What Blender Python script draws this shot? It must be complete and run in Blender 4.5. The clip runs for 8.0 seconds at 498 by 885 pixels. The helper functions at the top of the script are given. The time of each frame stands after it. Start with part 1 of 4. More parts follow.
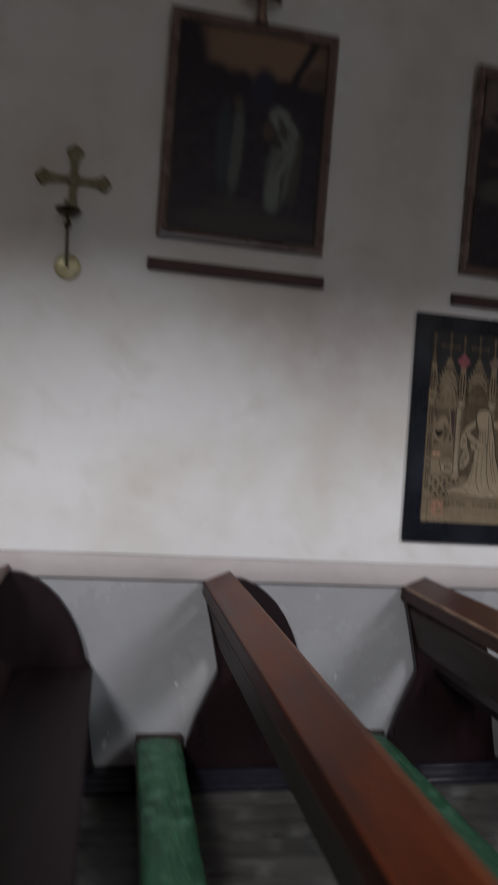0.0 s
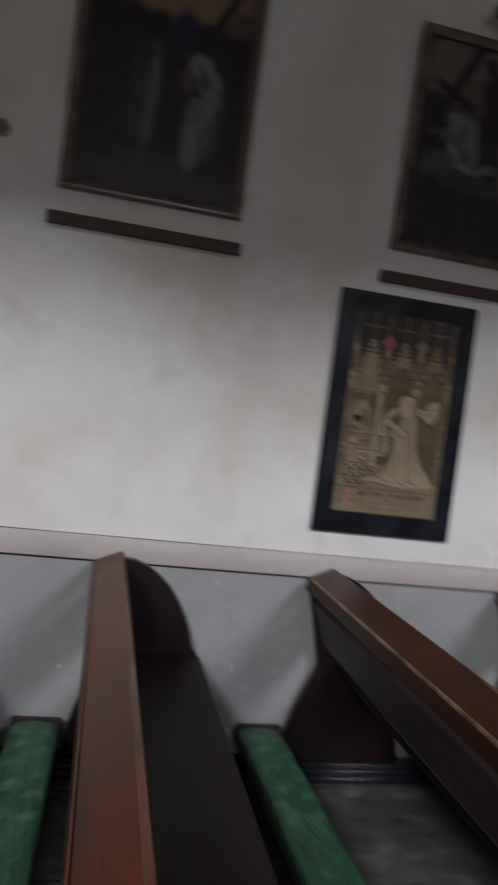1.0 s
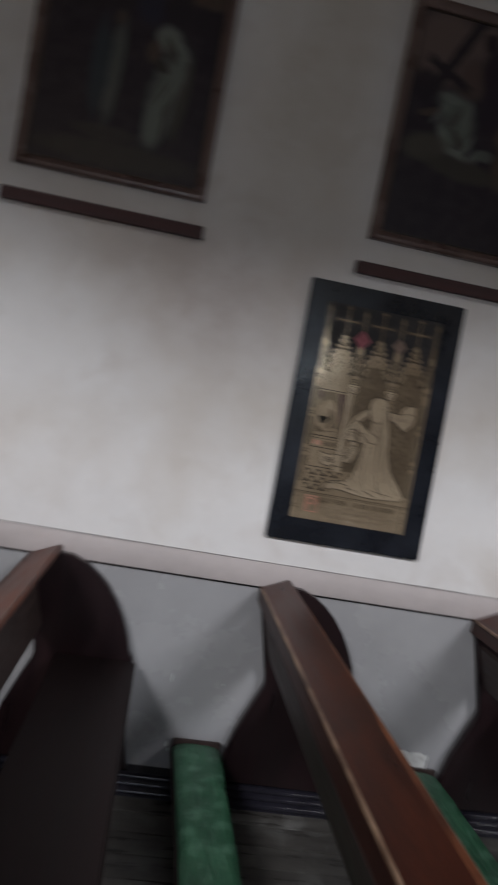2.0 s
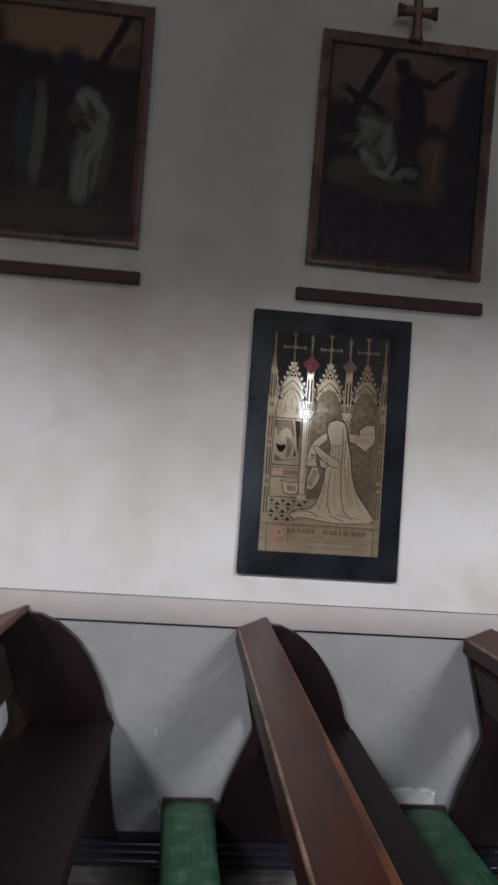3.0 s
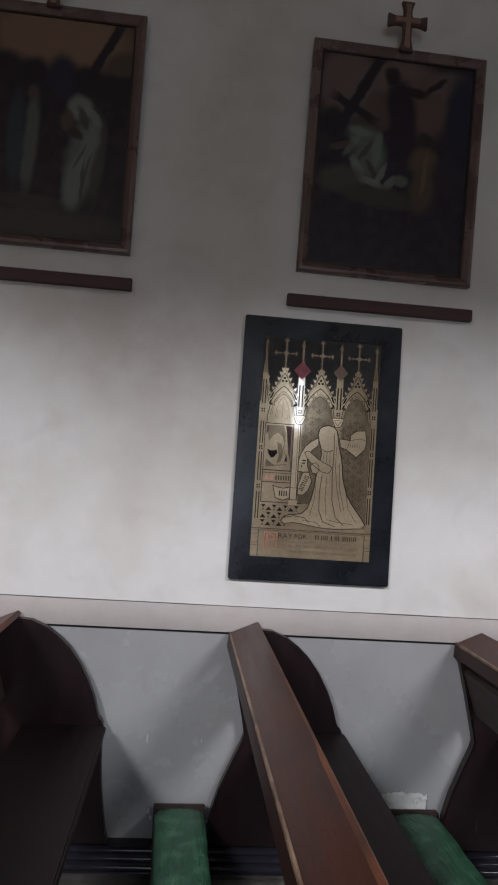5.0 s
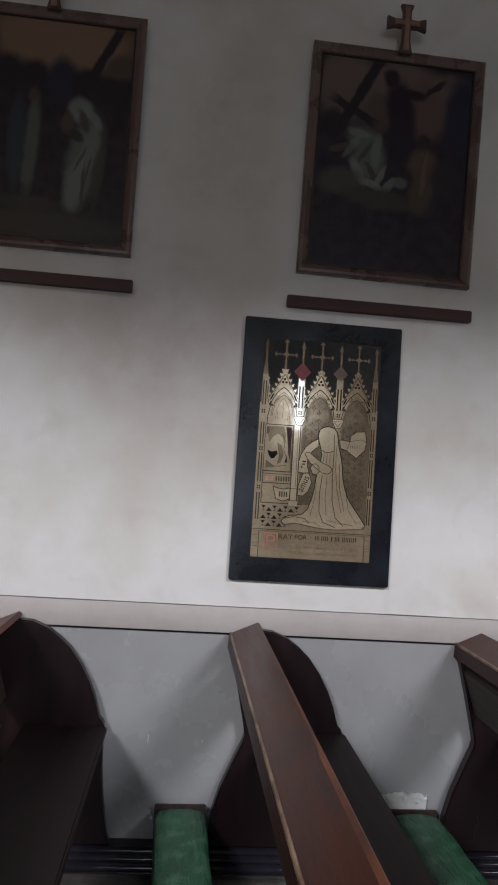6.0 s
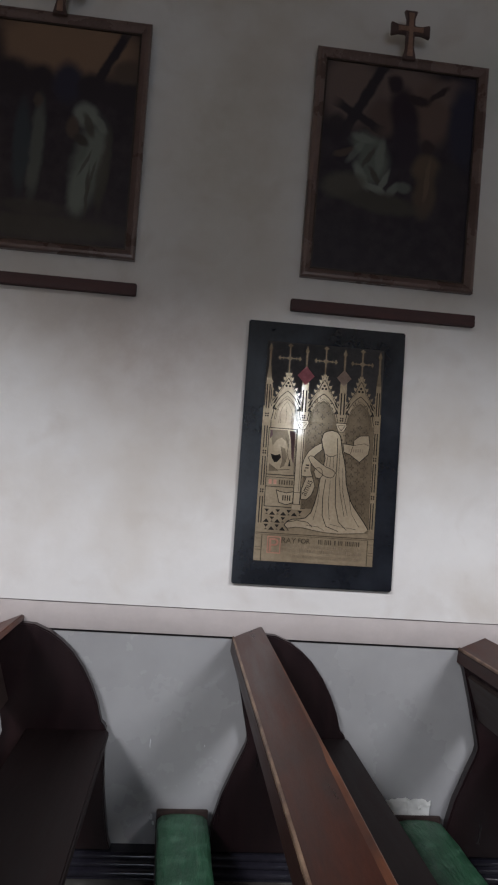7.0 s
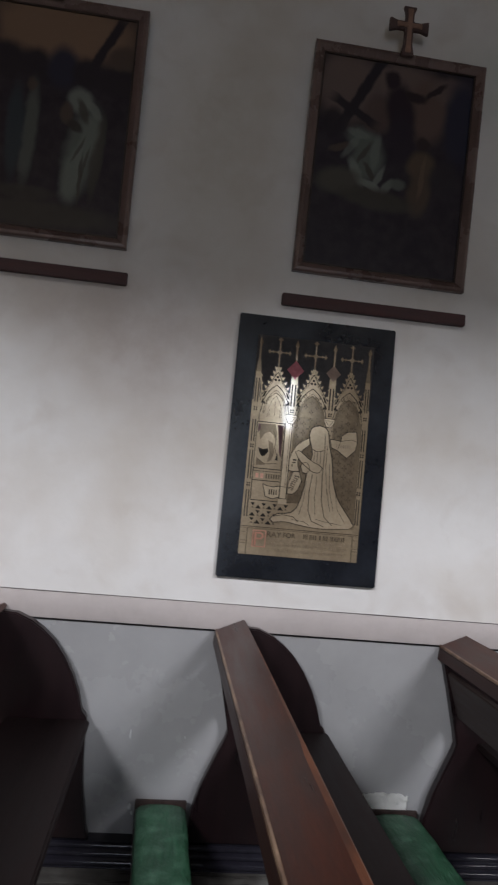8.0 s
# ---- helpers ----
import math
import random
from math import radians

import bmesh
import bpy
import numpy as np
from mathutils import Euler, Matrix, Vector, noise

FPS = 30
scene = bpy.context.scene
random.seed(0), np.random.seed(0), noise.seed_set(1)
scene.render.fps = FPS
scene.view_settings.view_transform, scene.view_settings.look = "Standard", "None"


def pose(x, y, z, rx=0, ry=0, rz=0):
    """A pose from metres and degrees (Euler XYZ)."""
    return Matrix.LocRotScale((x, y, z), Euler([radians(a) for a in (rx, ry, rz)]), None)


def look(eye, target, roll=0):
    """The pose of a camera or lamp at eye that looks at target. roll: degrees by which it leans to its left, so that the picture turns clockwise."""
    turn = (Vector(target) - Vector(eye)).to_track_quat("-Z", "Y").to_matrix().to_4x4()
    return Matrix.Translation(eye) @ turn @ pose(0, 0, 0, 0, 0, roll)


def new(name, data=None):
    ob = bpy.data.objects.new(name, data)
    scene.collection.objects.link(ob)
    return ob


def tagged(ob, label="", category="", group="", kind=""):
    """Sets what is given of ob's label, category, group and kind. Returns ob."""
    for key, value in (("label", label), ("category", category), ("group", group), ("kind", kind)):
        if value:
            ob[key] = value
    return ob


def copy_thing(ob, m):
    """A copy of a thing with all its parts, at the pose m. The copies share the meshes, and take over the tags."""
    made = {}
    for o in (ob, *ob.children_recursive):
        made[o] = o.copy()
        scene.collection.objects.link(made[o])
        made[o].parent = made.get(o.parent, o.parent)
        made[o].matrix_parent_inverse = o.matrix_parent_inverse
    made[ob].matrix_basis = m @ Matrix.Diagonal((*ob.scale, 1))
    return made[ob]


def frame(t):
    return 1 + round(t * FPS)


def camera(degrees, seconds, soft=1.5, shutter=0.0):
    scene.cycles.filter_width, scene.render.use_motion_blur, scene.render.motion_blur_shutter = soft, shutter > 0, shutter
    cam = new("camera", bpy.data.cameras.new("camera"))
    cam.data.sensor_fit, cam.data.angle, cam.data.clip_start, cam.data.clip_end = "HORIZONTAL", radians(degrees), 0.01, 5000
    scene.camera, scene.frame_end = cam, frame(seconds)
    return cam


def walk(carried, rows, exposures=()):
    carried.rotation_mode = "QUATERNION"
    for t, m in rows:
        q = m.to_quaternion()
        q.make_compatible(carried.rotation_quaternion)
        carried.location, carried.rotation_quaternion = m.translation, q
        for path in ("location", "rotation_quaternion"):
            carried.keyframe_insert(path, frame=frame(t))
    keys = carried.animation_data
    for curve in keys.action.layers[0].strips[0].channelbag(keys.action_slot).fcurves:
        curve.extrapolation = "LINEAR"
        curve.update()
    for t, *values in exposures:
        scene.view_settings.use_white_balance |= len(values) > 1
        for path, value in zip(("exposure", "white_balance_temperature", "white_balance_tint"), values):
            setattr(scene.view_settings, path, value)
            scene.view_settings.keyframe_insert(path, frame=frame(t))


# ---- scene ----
cam = camera(40.0, 8.0, soft=2.1, shutter=0.9)
PATH = [
    (0, (-0.524, -2.814, 1.433), (-0.127, -0.853, 1.431), 4.0),
    (0.1, (-0.453, -2.802, 1.438), (-0.077, -0.838, 1.401), 4.0),
    (0.2, (-0.406, -2.797, 1.42), (-0.002, -0.839, 1.402), 5.5),
    (0.3, (-0.362, -2.775, 1.415), (0.047, -0.818, 1.364), 6.6),
    (0.4, (-0.315, -2.733, 1.438), (0.146, -0.793, 1.282), 7.3),
    (0.5, (-0.277, -2.721, 1.455), (0.225, -0.792, 1.293), 7.4),
    (0.6, (-0.239, -2.729, 1.446), (0.254, -0.793, 1.355), 7.1),
    (0.7, (-0.216, -2.705, 1.438), (0.295, -0.776, 1.308), 7.2),
    (0.8, (-0.154, -2.714, 1.441), (0.331, -0.776, 1.333), 7.0),
    (0.9, (-0.131, -2.723, 1.464), (0.324, -0.777, 1.394), 6.5),
    (1, (-0.123, -2.717, 1.472), (0.291, -0.761, 1.4), 7.3),
    (1.1, (-0.069, -2.738, 1.464), (0.219, -0.759, 1.441), 8.1),
    (1.2, (-0.015, -2.74, 1.453), (0.159, -0.747, 1.419), 8.0),
    (1.3, (0.072, -2.744, 1.465), (0.179, -0.747, 1.448), 7.8),
    (1.4, (0.107, -2.752, 1.458), (0.191, -0.754, 1.473), 7.3),
    (1.5, (0.186, -2.748, 1.453), (0.225, -0.749, 1.447), 6.8),
    (1.6, (0.245, -2.748, 1.451), (0.275, -0.749, 1.482), 5.9),
    (1.7, (0.222, -2.72, 1.457), (0.332, -0.723, 1.503), 7.4),
    (1.8, (0.267, -2.699, 1.445), (0.379, -0.702, 1.471), 8.5),
    (1.9, (0.308, -2.662, 1.461), (0.464, -0.668, 1.441), 10.0),
    (2, (0.326, -2.609, 1.487), (0.557, -0.624, 1.412), 10.4),
    (2.1, (0.367, -2.621, 1.475), (0.606, -0.635, 1.445), 7.7),
    (2.2, (0.417, -2.596, 1.483), (0.674, -0.613, 1.435), 7.3),
    (3.3, (0.562, -2.596, 1.421), (0.702, -0.604, 1.535), 3.3),
    (3.5, (0.549, -2.592, 1.43), (0.691, -0.6, 1.539), 3.7),
    (4, (0.568, -2.626, 1.426), (0.727, -0.636, 1.551), 3.1),
    (4.5, (0.562, -2.612, 1.412), (0.728, -0.623, 1.547), 3.2),
    (5, (0.566, -2.606, 1.431), (0.746, -0.617, 1.533), 3.9),
    (6.5, (0.562, -2.616, 1.426), (0.741, -0.627, 1.54), 3.8),
    (7, (0.553, -2.611, 1.42), (0.731, -0.623, 1.543), 4.0),
    (7.5, (0.55, -2.602, 1.439), (0.725, -0.613, 1.549), 4.5),
    (8, (0.559, -2.609, 1.421), (0.77, -0.623, 1.527), 5.4),
]
walk(cam, [(r[0], look(*r[1:])) for r in PATH], [(0.0, -0.08), (2.2, -0.04), (3.3, 0.15), (8.0, 0.15)])

# ---- world and light ----
world = bpy.data.worlds.new("World")
scene.world = world
world.use_nodes = True
sky = world.node_tree.nodes.new("ShaderNodeTexSky")
sky.sky_type, sky.sun_disc, sky.sun_elevation, sky.sun_rotation = "NISHITA", False, radians(38), radians(210)
world.node_tree.links.new(sky.outputs[0], world.node_tree.nodes["Background"].inputs[0])
world.node_tree.nodes["Background"].inputs[1].default_value = 0.08


def opening_light(name, x, y, z, w, h, power, colour):
    """An area lamp, daylight or added fill, standing in an opening, shining into the room (+y)."""
    data = bpy.data.lights.new(name, "AREA")
    data.shape, data.size, data.size_y, data.energy, data.color = "RECTANGLE", w, h, power, colour
    ob = new(name, data)
    ob.matrix_world = pose(x, y, z, 90, 0, 0)
    return ob


# opposite wall of the nave: windows, then added fill lamps (x, z, width, height, power, colour)
SOUTH_Y = -9.6
WINDOWS_AND_FILLS = [(-5.4, 8.0, 2.4, 1.7, 1150, (0.94, 0.945, 0.985)),
           (6.5, 8.0, 3.6, 1.7, 980, (0.94, 0.945, 0.985)),
           (2.52, 2.84, 0.17, 0.92, 13, (0.76, 0.88, 1.0)),
           (5.1, 2.25, 0.24, 0.42, 7.0, (1.0, 0.88, 0.72)),
           # two warm fill lamps, added to lift the upper wall
           (-2.6, 3.0, 0.5, 0.9, 20, (1.0, 0.79, 0.61)),
           (7.6, 3.0, 0.5, 0.9, 8, (1.0, 0.79, 0.61)),
           # low cool fill lamp, added for bluish light in the dado's shadows
           (0.55, 1.15, 0.9, 1.9, 42, (0.74, 0.84, 1.0))]
for wx, wz, ww, wh, power, colour in WINDOWS_AND_FILLS:
    opening_light("window_or_fill_lamp", wx, SOUTH_Y - 0.12, wz, ww, wh, power, colour)


# ---- materials ----
def material(name, c1, c2, scale=4.0, rough=(0.4, 0.6), bump=0.1, grain=60.0, stretch=(1, 1, 1), metal=0.0,
             stain=None, stain_scale=1.2, stain_at=(0.55, 0.75), coat=0.0, smudge=None, vary=0.0, detail=6.0, fine_mix=0.35, gloss=0.5, coat_rough=0.25, patches=()):
    m = bpy.data.materials.new(name)
    m.use_nodes = True
    n, l = m.node_tree.nodes, m.node_tree.links
    bsdf = n["Principled BSDF"]
    tc, mp, info = n.new("ShaderNodeTexCoord"), n.new("ShaderNodeMapping"), n.new("ShaderNodeObjectInfo")
    add, mul = n.new("ShaderNodeVectorMath"), n.new("ShaderNodeMath")
    mul.operation, mul.inputs[1].default_value = "MULTIPLY", 17.0
    l.new(info.outputs["Random"], mul.inputs[0])
    l.new(tc.outputs["Object"], add.inputs[0])
    l.new(mul.outputs[0], add.inputs[1])
    l.new(add.outputs[0], mp.inputs["Vector"])
    mp.inputs["Scale"].default_value = stretch
    a, b = n.new("ShaderNodeTexNoise"), n.new("ShaderNodeTexNoise")
    for t, s in ((a, scale), (b, grain)):
        t.inputs["Scale"].default_value, t.inputs["Detail"].default_value, t.inputs["Roughness"].default_value = s, detail, 0.6
        l.new(mp.outputs[0], t.inputs["Vector"])
    ramp = n.new("ShaderNodeValToRGB")
    ramp.color_ramp.elements[0].position, ramp.color_ramp.elements[1].position = 0.3, 0.7
    ramp.color_ramp.elements[0].color, ramp.color_ramp.elements[1].color = (*c1, 1), (*c2, 1)
    l.new(a.outputs["Fac"], ramp.inputs[0])
    fine = n.new("ShaderNodeMix")
    fine.data_type, fine.blend_type = "RGBA", "OVERLAY"
    fine.inputs[0].default_value = fine_mix
    l.new(ramp.outputs[0], fine.inputs[6])
    l.new(b.outputs["Fac"], fine.inputs[7])
    out = fine.outputs[2]
    if stain:
        s, sr, mix = n.new("ShaderNodeTexNoise"), n.new("ShaderNodeMapRange"), n.new("ShaderNodeMix")
        s.inputs["Scale"].default_value, s.inputs["Detail"].default_value = stain_scale, 5
        l.new(tc.outputs["Object"], s.inputs["Vector"])
        sr.inputs[1].default_value, sr.inputs[2].default_value, sr.inputs[4].default_value = *stain_at, 0.8
        l.new(s.outputs["Fac"], sr.inputs[0])
        mix.data_type = "RGBA"
        l.new(sr.outputs[0], mix.inputs[0])
        l.new(out, mix.inputs[6])
        mix.inputs[7].default_value = (*stain, 1)
        out = mix.outputs[2]
    if smudge:
        s2, r2, mix2 = n.new("ShaderNodeTexNoise"), n.new("ShaderNodeMapRange"), n.new("ShaderNodeMix")
        s2.inputs["Scale"].default_value, s2.inputs["Detail"].default_value, s2.inputs["Distortion"].default_value = 5.5, 7, 0.6
        l.new(tc.outputs["Object"], s2.inputs["Vector"])
        r2.inputs[1].default_value, r2.inputs[2].default_value, r2.inputs[4].default_value = 0.54, 0.80, 0.34
        l.new(s2.outputs["Fac"], r2.inputs[0])
        mix2.data_type = "RGBA"
        l.new(r2.outputs[0], mix2.inputs[0])
        l.new(out, mix2.inputs[6])
        mix2.inputs[7].default_value = (*smudge, 1)
        out = mix2.outputs[2]
    for px, pz, rx, rz, colour, weight in patches:
        spot, far, fall, rough_edge, cut, mix3 = n.new("ShaderNodeMapping"), n.new("ShaderNodeVectorMath"), n.new("ShaderNodeMapRange"), n.new("ShaderNodeTexNoise"), n.new("ShaderNodeMath"), n.new("ShaderNodeMix")
        spot.vector_type, far.operation, cut.operation, fall.interpolation_type = "TEXTURE", "LENGTH", "MULTIPLY", "SMOOTHSTEP"
        spot.inputs["Location"].default_value, spot.inputs["Scale"].default_value = (px, 0, pz), (rx, 10, rz)
        l.new(tc.outputs["Object"], spot.inputs["Vector"])
        l.new(spot.outputs[0], far.inputs[0])
        fall.inputs[1].default_value, fall.inputs[2].default_value, fall.inputs[3].default_value, fall.inputs[4].default_value = 1.0, 0.15, 0.0, weight
        l.new(far.outputs["Value"], fall.inputs[0])
        rough_edge.inputs["Scale"].default_value, rough_edge.inputs["Detail"].default_value, rough_edge.inputs["Roughness"].default_value = 6.0, 7, 0.65
        l.new(tc.outputs["Object"], rough_edge.inputs["Vector"])
        l.new(fall.outputs[0], cut.inputs[0])
        l.new(rough_edge.outputs["Fac"], cut.inputs[1])
        mix3.data_type = "RGBA"
        l.new(cut.outputs[0], mix3.inputs[0])
        l.new(out, mix3.inputs[6])
        mix3.inputs[7].default_value = (*colour, 1)
        out = mix3.outputs[2]
    if vary:
        hsv, vr = n.new("ShaderNodeHueSaturation"), n.new("ShaderNodeMapRange")
        vr.inputs[3].default_value, vr.inputs[4].default_value = 1 - vary, 1 + vary
        l.new(info.outputs["Random"], vr.inputs[0])
        l.new(vr.outputs[0], hsv.inputs["Value"])
        l.new(out, hsv.inputs["Color"])
        out = hsv.outputs[0]
    l.new(out, bsdf.inputs["Base Color"])
    rr = n.new("ShaderNodeMapRange")
    rr.inputs[1].default_value, rr.inputs[2].default_value = 0.3, 0.7
    rr.inputs[3].default_value, rr.inputs[4].default_value = rough
    l.new(a.outputs["Fac"], rr.inputs[0])
    l.new(rr.outputs[0], bsdf.inputs["Roughness"])
    bsdf.inputs["Metallic"].default_value = metal
    bsdf.inputs["Specular IOR Level"].default_value = gloss
    bsdf.inputs["Coat Weight"].default_value, bsdf.inputs["Coat Roughness"].default_value = coat, coat_rough
    bp, hmix = n.new("ShaderNodeBump"), n.new("ShaderNodeMath")
    hmix.operation = "MULTIPLY_ADD"
    hmix.inputs[1].default_value = 2.5
    l.new(a.outputs["Fac"], hmix.inputs[0])
    l.new(b.outputs["Fac"], hmix.inputs[2])
    bp.inputs["Strength"].default_value, bp.inputs["Distance"].default_value = bump, 0.02
    l.new(hmix.outputs[0], bp.inputs["Height"])
    l.new(bp.outputs[0], bsdf.inputs["Normal"])
    return m


WHITEWASH = material("whitewash", (0.69, 0.675, 0.672), (0.77, 0.76, 0.76), 1.3, (0.75, 0.9), 0.06, 14, stain=(0.52, 0.455, 0.39), stain_scale=1.7, stain_at=(0.46, 0.80), smudge=(0.50, 0.44, 0.40), fine_mix=0.08,
                     # last patch colours in the greenish sheen at the wall's upper right
                     patches=((0.42, 1.92, 0.62, 0.42, (0.40, 0.33, 0.295), 0.9), (0.02, 2.02, 0.55, 0.20, (0.42, 0.37, 0.34), 0.7), (0.62, 2.75, 0.40, 0.70, (0.42, 0.37, 0.29), 0.7), (1.75, 3.12, 0.35, 0.25, (0.46, 0.52, 0.48), 0.9)))
BAND = material("band_paint", (0.455, 0.412, 0.408), (0.52, 0.472, 0.468), 3.0, (0.45, 0.6), 0.05, 20, stain=(0.40, 0.35, 0.34), stain_scale=5, stain_at=(0.52, 0.8), fine_mix=0.1)
DADO = material("dado_gloss_paint", (0.300, 0.300, 0.311), (0.372, 0.371, 0.383), 1.7, (0.22, 0.34), 0.004, 9, stain=(0.268, 0.267, 0.278), stain_scale=2.6, stain_at=(0.42, 0.95), fine_mix=0.08)
LINE = material("line_paint", (0.006, 0.0055, 0.006), (0.012, 0.011, 0.012), 20, (0.8, 0.9), gloss=0.08)
RULE = material("rule_paint", (0.045, 0.036, 0.036), (0.20, 0.175, 0.172), 5)
SKIRT = material("skirting_paint", (0.013, 0.012, 0.018), (0.022, 0.021, 0.030), 12, (0.12, 0.2), 0.02, 50, gloss=0.32)
PLAIN = material("far_plaster", (0.21, 0.187, 0.160), (0.28, 0.250, 0.215), 1.0, (0.8, 0.9), 0.1, 20)
STONE = material("stone", (0.30, 0.28, 0.25), (0.42, 0.40, 0.36), 3.0, (0.8, 0.9), 0.3, 30)
BOUNCE_STONE = material("bounce_floor_stone", (0.095, 0.085, 0.072), (0.14, 0.126, 0.108), 3.0, (0.5, 0.7), 0.2, 30)
BOARDS = material("floor_boards", (0.040, 0.037, 0.034), (0.098, 0.093, 0.086), 3.0, (0.22, 0.5), 0.12, 40, (1, 9, 9), vary=0.22, stain=(0.21, 0.21, 0.20), stain_scale=7, stain_at=(0.50, 0.80), gloss=0.5)
UNDER = material("sub_floor", (0.01, 0.009, 0.008), (0.02, 0.018, 0.016), 5)
PEW = material("dark_pew_wood", (0.026, 0.0175, 0.0165), (0.048, 0.031, 0.0285), 4.0, (0.42, 0.6), 0.05, 40, (9, 1.0, 9), stain=(0.029, 0.019, 0.0175), stain_scale=6, fine_mix=0.25, gloss=0.35)
PANEL = material("dark_panel_wood", (0.0084, 0.0043, 0.0054), (0.0150, 0.0058, 0.0070), 3.0, (0.26, 0.38), 0.03, 30, (7, 7, 1.0), fine_mix=0.15, gloss=0.42)
LEDGE = material("red_brown_ledge_wood", (0.023, 0.0078, 0.0058), (0.070, 0.0170, 0.0085), 2.2, (0.24, 0.42), 0.05, 30, (9, 0.9, 9), stain=(0.021, 0.0085, 0.0070), stain_scale=3.0, stain_at=(0.47, 0.68), fine_mix=0.4, gloss=0.28)
FASCIA = material("dark_red_fascia_wood", (0.018, 0.0075, 0.0065), (0.042, 0.0150, 0.0110), 3.0, (0.3, 0.45), 0.04, 30, (9, 0.9, 9), fine_mix=0.3, gloss=0.25)
LEDGE_ORANGE = material("orange_ledge_wood", (0.044, 0.0105, 0.0045), (0.148, 0.0315, 0.0075), 2.2, (0.32, 0.5), 0.05, 30, (9, 0.9, 9), stain=(0.034, 0.0110, 0.0075), stain_scale=2.6, stain_at=(0.46, 0.72), fine_mix=0.4, gloss=0.26)
WORN_EDGE = material("rubbed_edge_wood", (0.085, 0.026, 0.011), (0.20, 0.066, 0.029), 3.0, (0.35, 0.5), 0.04, 40, (10, 0.8, 10), stain=(0.045, 0.014, 0.008), stain_scale=6, stain_at=(0.48, 0.65))
NOSING = material("worn_nosing_wood", (0.10, 0.050, 0.030), (0.36, 0.24, 0.16), 7.0, (0.35, 0.5), 0.05, 60, (3, 1.6, 3), stain=(0.05, 0.020, 0.013), stain_scale=9, stain_at=(0.50, 0.66))
SEAT = material("seat_wood", (0.0100, 0.0062, 0.0068), (0.0175, 0.0108, 0.0112), 4.0, (0.45, 0.58), 0.04, 40, (9, 0.8, 9), fine_mix=0.25, gloss=0.12)
VINYL = material("green_kneeler_vinyl", (0.010, 0.048, 0.025), (0.031, 0.118, 0.061), 9.0, (0.28, 0.5), 0.45, 34, (1.6, 0.35, 1), stain=(0.10, 0.225, 0.148), stain_scale=17, stain_at=(0.52, 0.80))
SLATE = material("blue_black_marble", (0.0060, 0.0072, 0.0110), (0.012, 0.0142, 0.020), 4.0, (0.14, 0.26), 0.003, 60, stain=(0.036, 0.042, 0.056), stain_scale=4, stain_at=(0.48, 0.85), gloss=0.40)
BRASS = material("aged_brass", (0.375, 0.292, 0.198), (0.5, 0.395, 0.272), 5.0, (0.15, 0.20), 0.006, 90, metal=0.6, stain=(0.265, 0.2, 0.132), stain_scale=7, stain_at=(0.46, 0.76), coat=1.0, coat_rough=0.045)
BRASS_DIM = material("darkened_brass", (0.205, 0.156, 0.104), (0.295, 0.229, 0.155), 5.0, (0.15, 0.20), 0.006, 90, metal=0.6, stain=(0.155, 0.116, 0.078), stain_scale=7, stain_at=(0.46, 0.76), coat=0.45, coat_rough=0.045)
BRASS_PALE = material("polished_brass", (0.5, 0.4, 0.282), (0.61, 0.495, 0.352), 5.0, (0.15, 0.20), 0.006, 90, metal=0.55, stain=(0.39, 0.305, 0.21), stain_scale=7, stain_at=(0.46, 0.76), coat=1.0, coat_rough=0.045)
INK = material("engraved_black", (0.005, 0.004, 0.004), (0.014, 0.011, 0.009), 20, (0.5, 0.7), gloss=0.1)
ENAMEL = material("black_enamel", (0.009, 0.0078, 0.0085), (0.020, 0.017, 0.017), 14, (0.35, 0.5), gloss=0.2)
INK_FAINT = material("worn_engraving", (0.12, 0.09, 0.06), (0.19, 0.145, 0.10), 30, (0.4, 0.6), gloss=0.2)
INK_SOFT = material("engraved_brown", (0.030, 0.021, 0.013), (0.060, 0.044, 0.026), 30, (0.5, 0.7), gloss=0.15)
PANEL_RED = material("worn_maroon_enamel", (0.030, 0.012, 0.014), (0.06, 0.028, 0.028), 25, (0.4, 0.6), gloss=0.2)
RED = material("red_enamel", (0.17, 0.045, 0.058), (0.24, 0.075, 0.088), 25, (0.4, 0.6), gloss=0.2)
RED_DIM = material("worn_red_enamel", (0.27, 0.125, 0.09), (0.34, 0.17, 0.12), 25, (0.4, 0.6), gloss=0.2)
ROSE_DIM = material("faded_lozenge_enamel", (0.11, 0.075, 0.06), (0.16, 0.11, 0.085), 25, (0.4, 0.6), gloss=0.2)
FRAME = material("picture_frame_wood", (0.120, 0.080, 0.074), (0.190, 0.130, 0.118), 3.0, (0.22, 0.34), 0.04, 60, (2, 2, 2), fine_mix=0.2)
GILT = material("dark_slip", (0.02, 0.012, 0.01), (0.05, 0.03, 0.022), 12.0, (0.4, 0.5), 0.05, 80)
RAIL = material("title_rail_wood", (0.035, 0.010, 0.011), (0.065, 0.020, 0.021), 6.0, (0.55, 0.7), 0.05, 60, (1, 9, 9))
CROSSWOOD = material("dark_cross_wood", (0.075, 0.045, 0.043), (0.13, 0.08, 0.073), 10.0, (0.5, 0.6), 0.05, 60)
CROSSFACE = material("pale_cross_wood", (0.20, 0.115, 0.085), (0.30, 0.18, 0.135), 10.0, (0.5, 0.6), 0.05, 60)
BRONZE = material("dull_gilt_metal", (0.12, 0.105, 0.062), (0.30, 0.265, 0.16), 30.0, (0.30, 0.48), 0.25, 90, metal=0.5)
IRON = material("dark_bracket_metal", (0.03, 0.022, 0.015), (0.07, 0.05, 0.03), 20, (0.14, 0.25), metal=0.7)
